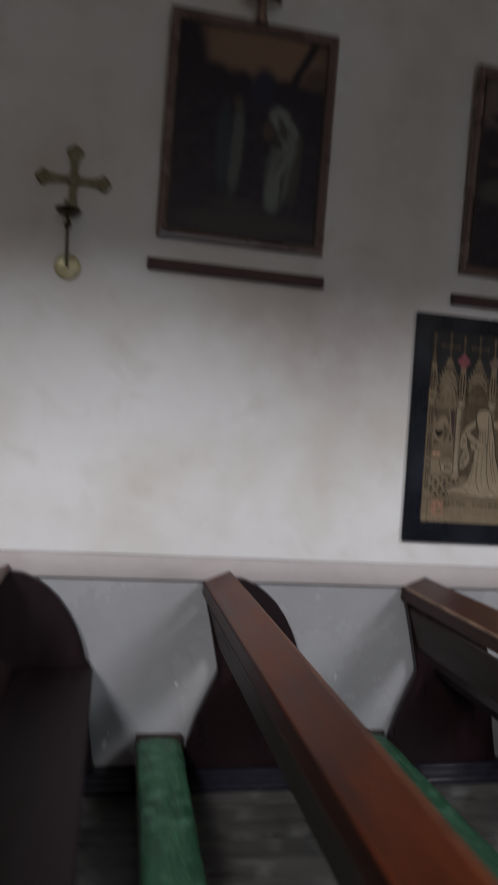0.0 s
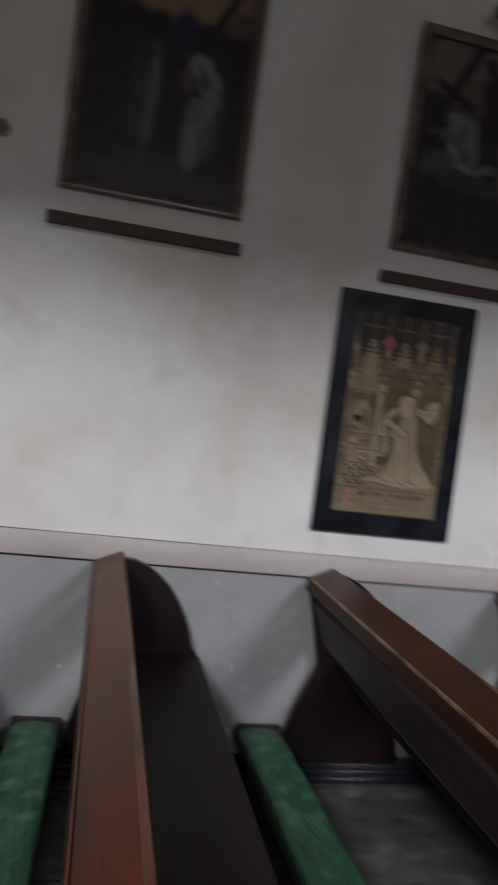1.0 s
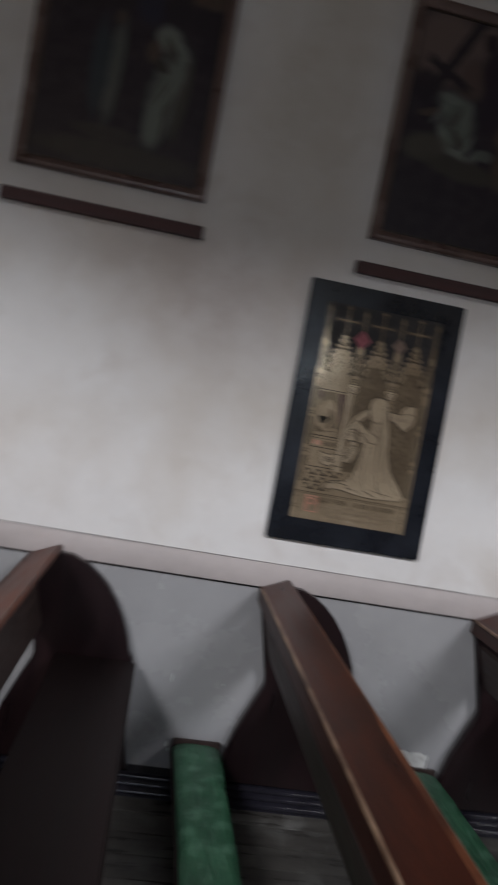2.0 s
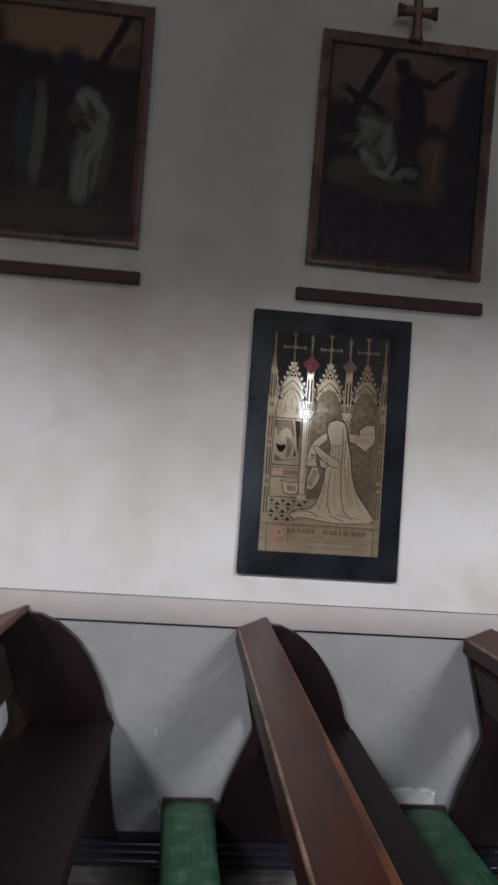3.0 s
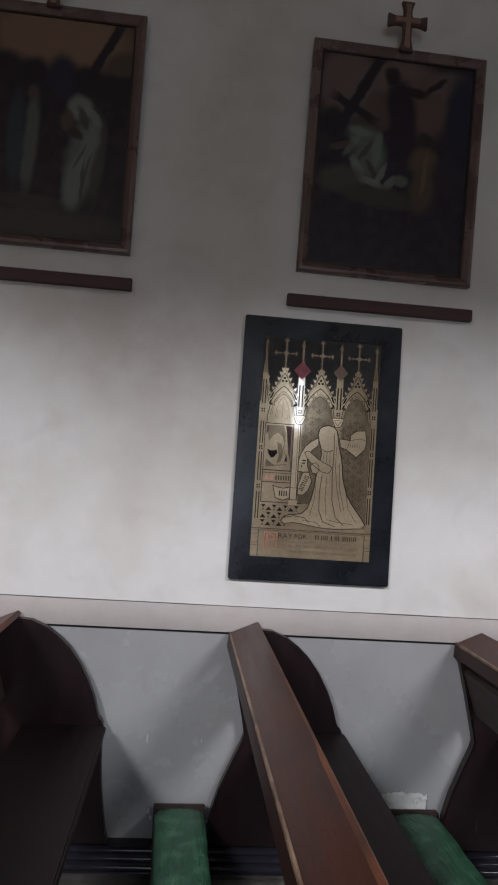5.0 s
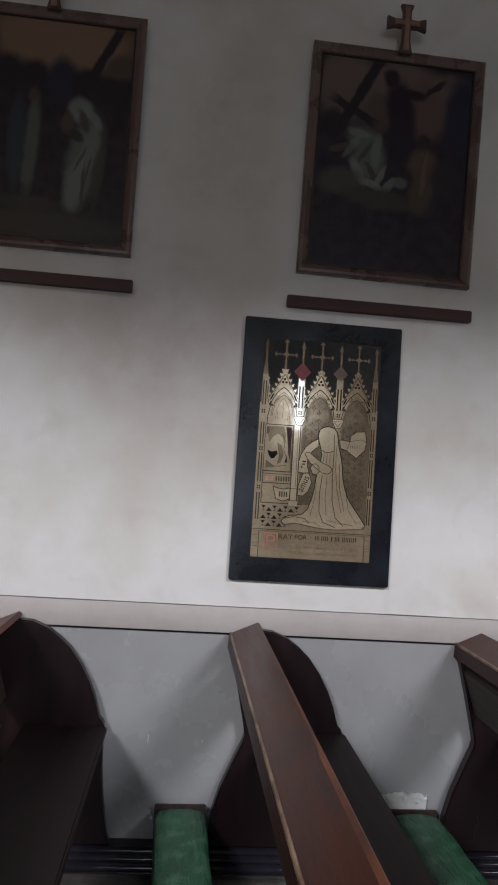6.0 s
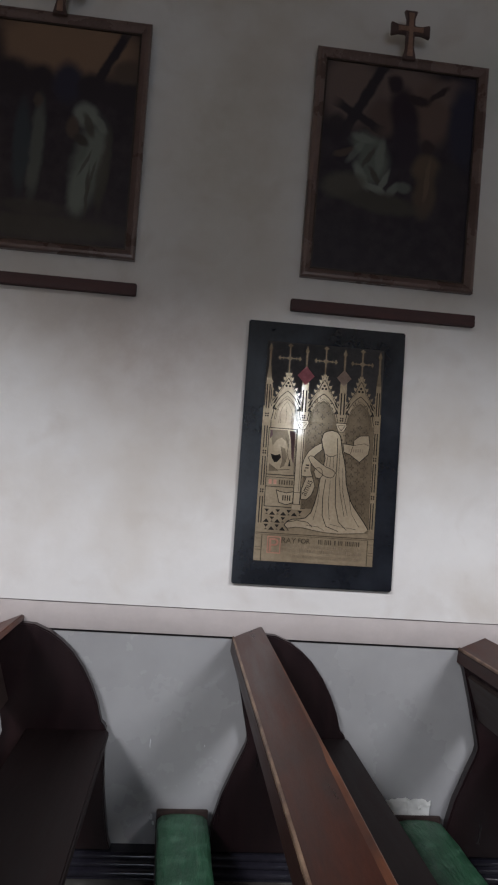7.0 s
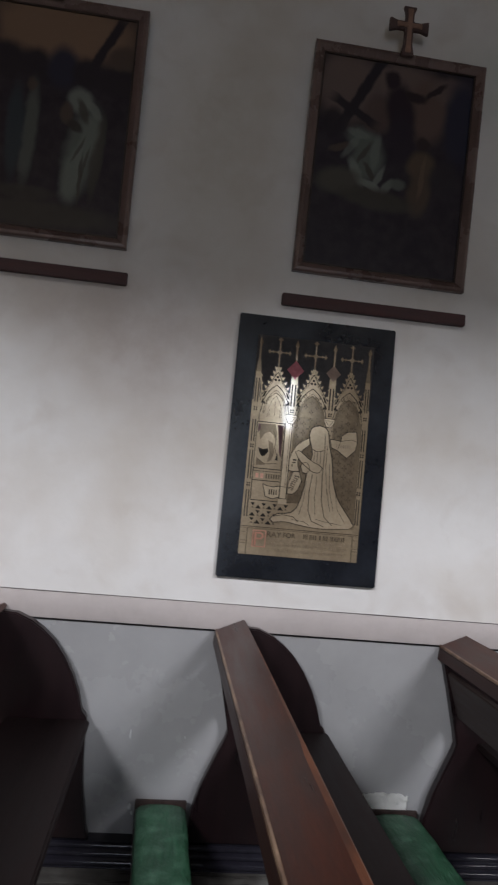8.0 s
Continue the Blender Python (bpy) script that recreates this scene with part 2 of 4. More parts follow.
GOLD = material("yellow_brass", (0.42, 0.385, 0.23), (0.60, 0.54, 0.33), 18, (0.25, 0.4), 0.05, 60, metal=0.4)
# pale colour for the painted specular spots on the dado
GLINT = material("glint_white", (0.55, 0.56, 0.58), (0.68, 0.69, 0.70), 40, (0.7, 0.9))
PAPER = material("white_paper", (0.80, 0.80, 0.79), (0.88, 0.88, 0.87), 10, (0.7, 0.9), 0.05, 60)


def painting_material(name, ground, shapes):
    """A dark oil painting: soft patches (x, z, half width, half height, lean, colour, strength) over a ground, metres from the canvas centre."""
    m = bpy.data.materials.new(name)
    m.use_nodes = True
    n, l = m.node_tree.nodes, m.node_tree.links
    bsdf = n["Principled BSDF"]
    tc, noi, off, sc = n.new("ShaderNodeTexCoord"), n.new("ShaderNodeTexNoise"), n.new("ShaderNodeVectorMath"), n.new("ShaderNodeVectorMath")
    noi.inputs["Scale"].default_value, noi.inputs["Detail"].default_value = 20, 4
    l.new(tc.outputs["Object"], noi.inputs["Vector"])
    sc.operation = "MULTIPLY_ADD"
    sc.inputs[1].default_value, sc.inputs[2].default_value = (0.022, 0.022, 0.022), (-0.011, -0.011, -0.011)
    l.new(noi.outputs["Color"], sc.inputs[0])
    l.new(tc.outputs["Object"], off.inputs[0])
    l.new(sc.outputs[0], off.inputs[1])
    gr = n.new("ShaderNodeValToRGB")
    gr.color_ramp.elements[0].color, gr.color_ramp.elements[1].color = (*ground[0], 1), (*ground[1], 1)
    gr.color_ramp.elements[0].position, gr.color_ramp.elements[1].position = 0.35, 0.7
    l.new(noi.outputs["Fac"], gr.inputs[0])
    out = gr.outputs[0]
    for x, z, rx, rz, lean, colour, strength, *straight in shapes:
        mp, ln, mr, mix = n.new("ShaderNodeMapping"), n.new("ShaderNodeVectorMath"), n.new("ShaderNodeMapRange"), n.new("ShaderNodeMix")
        mp.vector_type = "TEXTURE"
        mp.inputs["Location"].default_value, mp.inputs["Rotation"].default_value = (x, 0, z), (0, radians(lean), 0)
        mp.inputs["Scale"].default_value = (rx, 10, rz)
        l.new(off.outputs[0], mp.inputs["Vector"])
        l.new(mp.outputs[0], ln.inputs[0])
        if straight:
            ln.operation = "ABSOLUTE"
            sep, top = n.new("ShaderNodeSeparateXYZ"), n.new("ShaderNodeMath")
            top.operation = "MAXIMUM"
            l.new(ln.outputs["Vector"], sep.inputs[0])
            l.new(sep.outputs["X"], top.inputs[0])
            l.new(sep.outputs["Z"], top.inputs[1])
            far = top.outputs[0]
        else:
            ln.operation = "LENGTH"
            far = ln.outputs["Value"]
        mr.interpolation_type = "SMOOTHSTEP"
        mr.inputs[1].default_value, mr.inputs[2].default_value = 1.22, 0.58
        mr.inputs[3].default_value, mr.inputs[4].default_value = 0, strength
        l.new(far, mr.inputs[0])
        mix.data_type = "RGBA"
        l.new(mr.outputs[0], mix.inputs[0])
        l.new(out, mix.inputs[6])
        mix.inputs[7].default_value = (*colour, 1)
        out = mix.outputs[2]
    l.new(out, bsdf.inputs["Base Color"])
    bsdf.inputs["Roughness"].default_value = 0.42
    bsdf.inputs["Specular IOR Level"].default_value = 0.33
    bp, fine = n.new("ShaderNodeBump"), n.new("ShaderNodeTexNoise")
    fine.inputs["Scale"].default_value = 180
    l.new(tc.outputs["Object"], fine.inputs["Vector"])
    l.new(fine.outputs["Fac"], bp.inputs["Height"])
    bp.inputs["Strength"].default_value, bp.inputs["Distance"].default_value = 0.15, 0.003
    l.new(bp.outputs[0], bsdf.inputs["Normal"])
    return m


# ---- mesh helpers ----
def finish(bm, bevel=0.0, segments=2):
    if bevel:
        edges = [e for e in bm.edges if len(e.link_faces) == 2 and e.calc_face_angle(0) > 0.5]
        bmesh.ops.bevel(bm, geom=edges, offset=bevel, segments=segments, affect="EDGES", clamp_overlap=True)
    return bm


def box(x0, x1, y0, y1, z0, z1, bevel=0.0, bm=None):
    b = bmesh.new()
    bmesh.ops.create_cube(b, size=1)
    for v in b.verts:
        v.co = Vector(((x0 + x1) / 2 + v.co.x * (x1 - x0), (y0 + y1) / 2 + v.co.y * (y1 - y0), (z0 + z1) / 2 + v.co.z * (z1 - z0)))
    finish(b, bevel)
    return b if bm is None else merge(bm, b)


def merge(bm, other):
    me = bpy.data.meshes.new("tmp")
    other.to_mesh(me)
    other.free()
    bm.from_mesh(me)
    bpy.data.meshes.remove(me)
    return bm


def prism(points, axis, a, b, bevel=0.0):
    """A closed outline pushed along an axis from a to b. axis y: points are (x, z); axis x: points are (y, z)."""
    bm = bmesh.new()
    def co(p, t):
        return (p[0], t, p[1]) if axis == "y" else (t, p[0], p[1])
    lo, hi = [bm.verts.new(co(p, a)) for p in points], [bm.verts.new(co(p, b)) for p in points]
    bm.faces.new(lo), bm.faces.new(list(reversed(hi)))
    for i in range(len(points)):
        j = (i + 1) % len(points)
        bm.faces.new((lo[j], lo[i], hi[i], hi[j]))
    bmesh.ops.recalc_face_normals(bm, faces=bm.faces)
    return finish(bm, bevel)


def lathe(profile, centre, axis="y", steps=24):
    """A turned piece: profile rows (radius, distance along the axis)."""
    bm = bmesh.new()
    rings = []
    for r, d in profile:
        ring = []
        for k in range(steps):
            c, s = r * math.cos(2 * math.pi * k / steps), r * math.sin(2 * math.pi * k / steps)
            ring.append(bm.verts.new(Vector(centre) + (Vector((c, d, s)) if axis == "y" else Vector((c, s, d)))))
        rings.append(ring)
    for a, b in zip(rings, rings[1:]):
        for k in range(steps):
            bm.faces.new((a[k], a[(k + 1) % steps], b[(k + 1) % steps], b[k]))
    bm.faces.new(rings[0]), bm.faces.new(list(reversed(rings[-1])))
    bmesh.ops.recalc_face_normals(bm, faces=bm.faces)
    return bm


def tube(points, r, steps=10):
    """A round rod along points."""
    bm = bmesh.new()
    pts = [Vector(p) for p in points]
    rings = []
    for i, p in enumerate(pts):
        d = (pts[min(i + 1, len(pts) - 1)] - pts[max(i - 1, 0)]).normalized()
        side = d.orthogonal().normalized() if not rings else (last - d * last.dot(d)).normalized()
        last = side
        up = d.cross(side)
        rr = r[i] if isinstance(r, (list, tuple)) else r
        rings.append([bm.verts.new(p + rr * (side * math.cos(2 * math.pi * k / steps) + up * math.sin(2 * math.pi * k / steps))) for k in range(steps)])
    for a, b in zip(rings, rings[1:]):
        for k in range(steps):
            bm.faces.new((a[k], a[(k + 1) % steps], b[(k + 1) % steps], b[k]))
    bm.faces.new(rings[0]), bm.faces.new(list(reversed(rings[-1])))
    bmesh.ops.recalc_face_normals(bm, faces=bm.faces)
    return bm


def mesh_of(name, bm, mat, smooth=True):
    me = bpy.data.meshes.new(name)
    bm.to_mesh(me)
    bm.free()
    me.materials.append(mat)
    if smooth:
        me.shade_smooth()
        me.set_sharp_from_angle(angle=radians(32))
    return me


def part(name, bm, mat, parent, label=""):
    """One mesh object under a thing or a part."""
    ob = new(name, mesh_of(name, bm, mat))
    ob.parent = parent
    return tagged(ob, label)


def piece(name, bm, mat, label, category="", kind="", group=""):
    """A thing that is one mesh."""
    return tagged(new(name, mesh_of(name, bm, mat)), label, category, group, kind)


def thing(name, at, label, category, group="", kind=""):
    """An Empty at a thing's base, to carry its parts."""
    ob = new(name)
    ob.empty_display_size = 0.1
    ob.matrix_world = pose(*at)
    return tagged(ob, label, category, group, kind)


# ---- the room ----
XL, XR, TOP = -9.0, 9.0, 10.2
DADO_Z, BAND_Z = 0.838, 0.943

wall_north = piece("wall_north", box(XL, XR, 0, 0.4, BAND_Z - 0.0006, TOP), WHITEWASH, "uneven whitewashed plaster church wall with faint brown stains", kind="structure")
piece("wall_north_dado", box(XL, XR, 0, 0.4, -0.05, DADO_Z), DADO, "glossy blue-grey painted lower wall", kind="structure")
band = [(0.0, DADO_Z + 0.0066), (-0.002, DADO_Z + 0.0066), (-0.0035, DADO_Z + 0.0095), (-0.0035, BAND_Z - 0.006), (-0.002, BAND_Z - 0.001), (0.0, BAND_Z - 0.001), (0.4, BAND_Z - 0.001), (0.4, DADO_Z + 0.0066)]
piece("trim", prism(band, "x", XL, XR), BAND, "dusty pink painted band above the grey dado", kind="structure")
piece("trim_line", box(XL, XR, -0.0030, 0.39, DADO_Z + 0.0002, DADO_Z + 0.0064), LINE, "thin black line under the pink band", kind="structure")
rule = bmesh.new()
rows_of_rule = []
for k in range(int((XR - XL) / 0.06) + 1):
    x = XL + 0.06 * k
    mid, half = BAND_Z + 0.0012 * noise.noise(Vector((x * 2.3, 0, 1))), 0.0011 + 0.0010 * noise.noise(Vector((x * 3.1, 5, 0)))
    rows_of_rule.append([rule.verts.new((x, y, z)) for y, z in ((-0.001, mid - half), (-0.0048, mid - half), (-0.0048, mid + half), (-0.001, mid + half))])
for ra, rb in zip(rows_of_rule, rows_of_rule[1:]):
    for j in range(4):
        rule.faces.new((ra[j], ra[(j + 1) % 4], rb[(j + 1) % 4], rb[j]))
bmesh.ops.recalc_face_normals(rule, faces=rule.faces)
piece("trim_line_upper", rule, RULE, "fine uneven dark line along the top of the pink band", kind="structure")
# skirting with three stepped rolls
prof = [(0.0, 0.0), (-0.082, 0.0)]
for z0, out, r in ((0.006, 0.080, 0.012), (0.035, 0.070, 0.009), (0.058, 0.060, 0.009)):
    prof += [(-(out + r * math.sin(a) * 0.6), z0 + r * (1 - math.cos(a))) for a in (0.2, 0.6, 1.0, 1.4, 1.8, 2.2, 2.6, 3.0)]
prof += [(-0.056, 0.080), (0.0, 0.082)]
piece("baseboard", prism(prof, "x", XL, XR), SKIRT, "dark glossy moulded skirting at the foot of the wall", kind="structure")
# unseen nave floor, added as a reflector for the slab and brass
piece("floor_nave", box(XL, XR, SOUTH_Y - 0.4, -3.86, -0.0215, -0.001), BOUNCE_STONE, "unseen stone floor added to reflect light onto slab and brass", kind="structure")
piece("floor", box(XL, XR, SOUTH_Y - 0.4, 0.0, -0.2, -0.022), UNDER, "dark floor under the boards", kind="structure")


def wall_with_openings(name, y0, y1, openings, label):
    """A wall along x with rectangular openings through it: columns between the openings' edges, cut where an opening lies."""
    bm = bmesh.new()
    xs = sorted({XL, XR, *[x - w / 2 for x, z, w, h in openings], *[x + w / 2 for x, z, w, h in openings]})
    for a, b in zip(xs, xs[1:]):
        hole = [(z - h / 2, z + h / 2) for x, z, w, h in openings if x - w / 2 < (a + b) / 2 < x + w / 2]
        if hole:
            box(a, b, y0, y1, -0.05, hole[0][0], bm=bm)
            box(a, b, y0, y1, hole[0][1], TOP, bm=bm)
        else:
            box(a, b, y0, y1, -0.05, TOP, bm=bm)
    return piece(name, bm, PLAIN, label, kind="structure")


wall_with_openings("wall_south", SOUTH_Y - 0.4, SOUTH_Y, [w[:4] for w in WINDOWS_AND_FILLS], "plain plaster wall across the nave with openings for windows and fill lamps")
piece("wall_west", box(XL - 0.3, XL, SOUTH_Y - 0.4, 0.4, -0.05, TOP), PLAIN, "plain plaster end wall", kind="structure")
piece("wall_east", box(XR, XR + 0.3, SOUTH_Y - 0.4, 0.4, -0.05, TOP), PLAIN, "plain plaster end wall", kind="structure")
piece("ceiling", box(XL - 0.3, XR + 0.3, SOUTH_Y - 0.4, 0.4, TOP, TOP + 0.2), PLAIN, "plain plaster ceiling", kind="structure")

# unseen light blocker between aisle and nave: small pendant arches, above eye level
BEAM_Y, PITCH, CROWN, FOOT = -3.4, 1.36, 4.10, 3.92
low = []
for k in range(-7, 7):
    x0 = -1.59 + PITCH * k
    low += [(x0 + PITCH * (i / 12), FOOT + (CROWN - FOOT) * math.sqrt(max(0.0, 1 - (2 * i / 12 - 1) ** 2))) for i in range(12)]
low.append((-1.59 + PITCH * 7, FOOT))
piece("wall_arcade", prism([(p[0], p[1]) for p in low] + [(low[-1][0], TOP - 0.01), (low[0][0], TOP - 0.01)], "y", BEAM_Y - 0.25, BEAM_Y), STONE, "unseen stone wall on small pendant arches, added to shade the upper wall", kind="structure")


# ---- pews ----
PEW_FAR, PEW_NEAR = -0.012, -2.34
OUTLINE = [(-0.140, 0.0), (-0.140, 0.11), (-0.134, 0.20), (-0.108, 0.29), (-0.066, 0.39), (-0.034, 0.462), (-0.028, 0.487), (-0.033, 0.515), (-0.066, 0.66),
           (-0.106, 0.818), (-0.004, 0.870), (0.055, 0.866), (0.110, 0.843), (0.155, 0.813), (0.197, 0.775), (0.240, 0.718), (0.275, 0.655), (0.300, 0.595),
           (0.312, 0.552), (0.319, 0.530), (0.337, 0.512), (0.338, 0.49), (0.338, 0.44), (0.341, 0.36), (0.347, 0.29), (0.354, 0.235), (0.363, 0.18),
           (0.373, 0.12), (0.380, 0.07), (0.386, 0.0)]
ON_SKIRTING = [(x, max(z, 0.085)) for x, z in OUTLINE if z != 0.07]


def build_pew(ledge_mat=LEDGE, nosing_mat=NOSING, ledge_label="red-brown varnished book ledge"):
    pew = thing("pew", (0, 0, 0), "dark varnished wooden church pew with sloping red-brown book ledge", "pew", "row of pews along the wall")
    part("end_panel", prism(ON_SKIRTING, "y", PEW_FAR - 0.042, PEW_FAR, 0.005), PANEL, pew, "dark hourglass end panel with rounded arm")
    part("end_panel", prism(OUTLINE, "y", PEW_NEAR - 0.042, PEW_NEAR, 0.006), PANEL, pew)
    # ledge: sloping board, lying on the panels
    t = Vector((-0.114, 0.840)), Vector((0.002, 0.892))
    d = (t[1] - t[0]).normalized()
    nrm = Vector((d.y, -d.x)) * 0.020
    ledge = part("book_ledge", prism([tuple(t[0] + d * 0.008), tuple(t[1]), tuple(t[1] + nrm), tuple(t[0] + nrm + d * 0.008)], "y", PEW_NEAR - 0.05, PEW_FAR + 0.006, 0.004), ledge_mat, pew, ledge_label)
    front = t[0] + d * 0.010
    lip = [(front.x - 0.0010, front.y + 0.0035), (front.x + 0.0050, front.y + 0.0064), (front.x + 0.0050, front.y - 0.004), (front.x - 0.0010, front.y - 0.006)]
    part("nosing", prism(lip, "y", PEW_NEAR - 0.051, PEW_FAR + 0.006, 0.0012), nosing_mat, ledge, "worn front edge")
    rub = [tuple(t[1] - d * 0.014 - nrm * 0.02), tuple(t[1] - d * 0.001 - nrm * 0.02), tuple(t[1] + d * 0.0008 + nrm * 0.06), tuple(t[1] + d * 0.0008 + nrm * 0.3), tuple(t[1] - d * 0.004 + nrm * 0.3)]
    worn = bmesh.new()
    stops = [(PEW_NEAR - 0.045, 1.0), (-1.9, 1.0), (-1.55, 0.9), (-1.25, 0.8), (-1.18, 0.45), (-0.8, 0.35), (-0.5, 0.2), (-0.35, 0.05)]
    rings = [[worn.verts.new((t[1].x + (p[0] - t[1].x) * k - (1 - k) * 0.0006, y, t[1].y + (p[1] - t[1].y) * k - (1 - k) * 0.0004)) for p in rub] for y, k in stops]
    for ra, rb in zip(rings, rings[1:]):
        for i in range(len(rub)):
            j = (i + 1) % len(rub)
            worn.faces.new((ra[i], ra[j], rb[j], rb[i]))
    worn.faces.new(rings[0]), worn.faces.new(list(reversed(rings[-1])))
    bmesh.ops.recalc_face_normals(worn, faces=worn.faces)
    part("rubbed_edge", worn, WORN_EDGE, ledge, "orange edge rubbed bare of varnish")
    under = [(front.x - 0.001, front.y - 0.0062), (front.x + 0.012, front.y - 0.0062), (front.x + 0.012, front.y - 0.050), (front.x - 0.005, front.y - 0.052)]
    part("fascia", prism(under, "y", PEW_NEAR - 0.05, PEW_FAR + 0.006, 0.002), FASCIA, ledge)
    part("back_board", prism([(-0.086, 0.754), (-0.064, 0.760), (-0.012, 0.594), (-0.034, 0.588)], "y", PEW_NEAR, PEW_FAR - 0.042, 0.004), PEW, pew)
    part("seat", prism([(0.055, 0.472), (0.345, 0.478), (0.352, 0.490), (0.345, 0.504), (0.055, 0.498)], "y", PEW_NEAR, PEW_FAR - 0.042, 0.004), SEAT, pew, "worn dull seat board")
    part("seat_bearer", box(0.20, 0.235, PEW_NEAR, PEW_FAR - 0.042, 0.40, 0.472, 0.003), PEW, pew)
    return pew


PITCH_X = 0.88
# this pew's ledge is coloured lighter and more orange than the rest
build_pew(LEDGE_ORANGE, LEDGE_ORANGE, "lighter orange-brown book ledge")
pew = build_pew()
pew.matrix_world = pose(PITCH_X, 0, 0)
for k in (-3, -2, -1, 2, 3):
    copy_thing(pew, pose(PITCH_X * k, 0, 0))


def build_kneeler():
    kn = thing("kneeler", (0, 0, 0), "long low kneeler padded in green vinyl", "kneeler", "kneelers behind the pews")
    y0, y1 = -2.2, -0.035
    part("board", box(-0.093, 0.093, y0, y1, 0.152, 0.178, 0.004), PEW, kn, "dark wooden kneeler board")
    pad = [(-0.088, 0.178), (-0.091, 0.192), (-0.087, 0.208), (-0.074, 0.218), (-0.04, 0.223), (0.0, 0.2245), (0.04, 0.223), (0.074, 0.218), (0.087, 0.208), (0.091, 0.192), (0.088, 0.178)]
    bm = bmesh.new()
    rings = []
    steps = 60
    for i in range(steps + 1):
        y = y0 + 0.01 + (y1 - y0 - 0.02) * i / steps
        sag = 0.004 * noise.noise(Vector((0, y * 5, 0))) + (-0.010 if i in (0, steps) else 0)
        rings.append([bm.verts.new((x * (0.985 if i in (0, steps) else 1) + 0.003 * noise.noise(Vector((x * 9, y * 7, 3))), y, z + (sag if z > 0.2 else 0) + 0.0025 * noise.noise(Vector((x * 30, y * 22, 7))))) for x, z in pad])
    for a, b in zip(rings, rings[1:]):
        for j in range(len(pad) - 1):
            bm.faces.new((a[j], a[j + 1], b[j + 1], b[j]))
        bm.faces.new((a[-1], a[0], b[0], b[-1]))
    bm.faces.new(rings[0]), bm.faces.new(list(reversed(rings[-1])))
    bmesh.ops.recalc_face_normals(bm, faces=bm.faces)
    part("pad", bm, VINYL, kn, "creased green vinyl pad")
    part("end_cap", box(-0.094, 0.094, y1, y1 + 0.012, 0.150, 0.222, 0.003), PEW, kn)
    for y in (y0 + 0.25, (y0 + y1) / 2, y1 - 0.12):
        part("foot", prism([(-0.07, 0.0), (0.07, 0.0), (0.055, 0.152), (-0.055, 0.152)], "y", y - 0.018, y + 0.018, 0.003), PEW, kn)
    return kn


kneeler = build_kneeler()
kneeler.matrix_world = pose(-0.248, 0, 0, 0, 0, -1.3)
for k, turn in ((-3, 0.5), (-2, -0.5), (-1, 0.4), (1, 1.4), (2, 0.8), (3, 0)):
    copy_thing(kneeler, pose(PITCH_X * k - 0.246, 0, 0, 0, 0, turn))


# ---- pictures on the wall ----
LEAN = 2.3


def build_picture(name, x0, x1, z0, z1, mat, label, turn):
    """A framed canvas hung on the wall, its origin at the middle of the lower edge."""
    cx, w, h = (x0 + x1) / 2, x1 - x0, z1 - z0
    pic = thing(name, (cx, 0, z0), label, "painting", "stations along the wall")
    fw = 0.038
    sect = [(0.0, -0.004), (0.0, -0.030), (0.006, -0.038), (0.016, -0.040), (0.022, -0.034), (0.030, -0.030), (0.038, -0.020), (0.038, -0.004)]

    def member(ax, az, bx, bz, inx, inz):
        bm = bmesh.new()
        ends = []
        for px, pz, sx, sz in ((ax, az, 1, 1), (bx, bz, -1, -1)):
            ring = []
            for s, y in sect:
                dx = inx * s if inx else sx * s
                dz = inz * s if inz else sz * s
                ring.append(bm.verts.new((px + dx, y, pz + dz)))
            ends.append(ring)
        for j in range(len(sect)):
            k = (j + 1) % len(sect)
            bm.faces.new((ends[0][j], ends[0][k], ends[1][k], ends[1][j]))
        bm.faces.new(ends[0]), bm.faces.new(list(reversed(ends[1])))
        bmesh.ops.recalc_face_normals(bm, faces=bm.faces)
        return bm
    hw = w / 2
    part("frame_rail", member(-hw, 0, hw, 0, 0, 1), FRAME, pic)
    part("frame_rail", member(-hw, h, hw, h, 0, -1), FRAME, pic)
    part("frame_stile", member(-hw, 0, -hw, h, 1, 0), FRAME, pic)
    part("frame_stile", member(hw, 0, hw, h, -1, 0), FRAME, pic)
    a, b, c, d = -hw + fw, hw - fw, fw, h - fw
    slip = bmesh.new()
    for q in ((a, b, c, c + 0.006), (a, b, d - 0.006, d), (a, a + 0.006, c + 0.006, d - 0.006), (b - 0.006, b, c + 0.006, d - 0.006)):
        box(q[0], q[1], -0.024, -0.004, q[2], q[3], bm=slip)
    part("slip", slip, GILT, pic, "dark inner slip")
    canvas = part("canvas", box(a + 0.006 - hw * 0, b - 0.006, -0.016, -0.006, c + 0.006 - h / 2, d - 0.006 - h / 2), mat, pic, "dark oil painting with pale robed shapes")
    canvas.location = (0, 0, h / 2)
    pic.matrix_world = pose(cx, 0.003, z0 + 0.002, LEAN, turn, 0)
    return pic


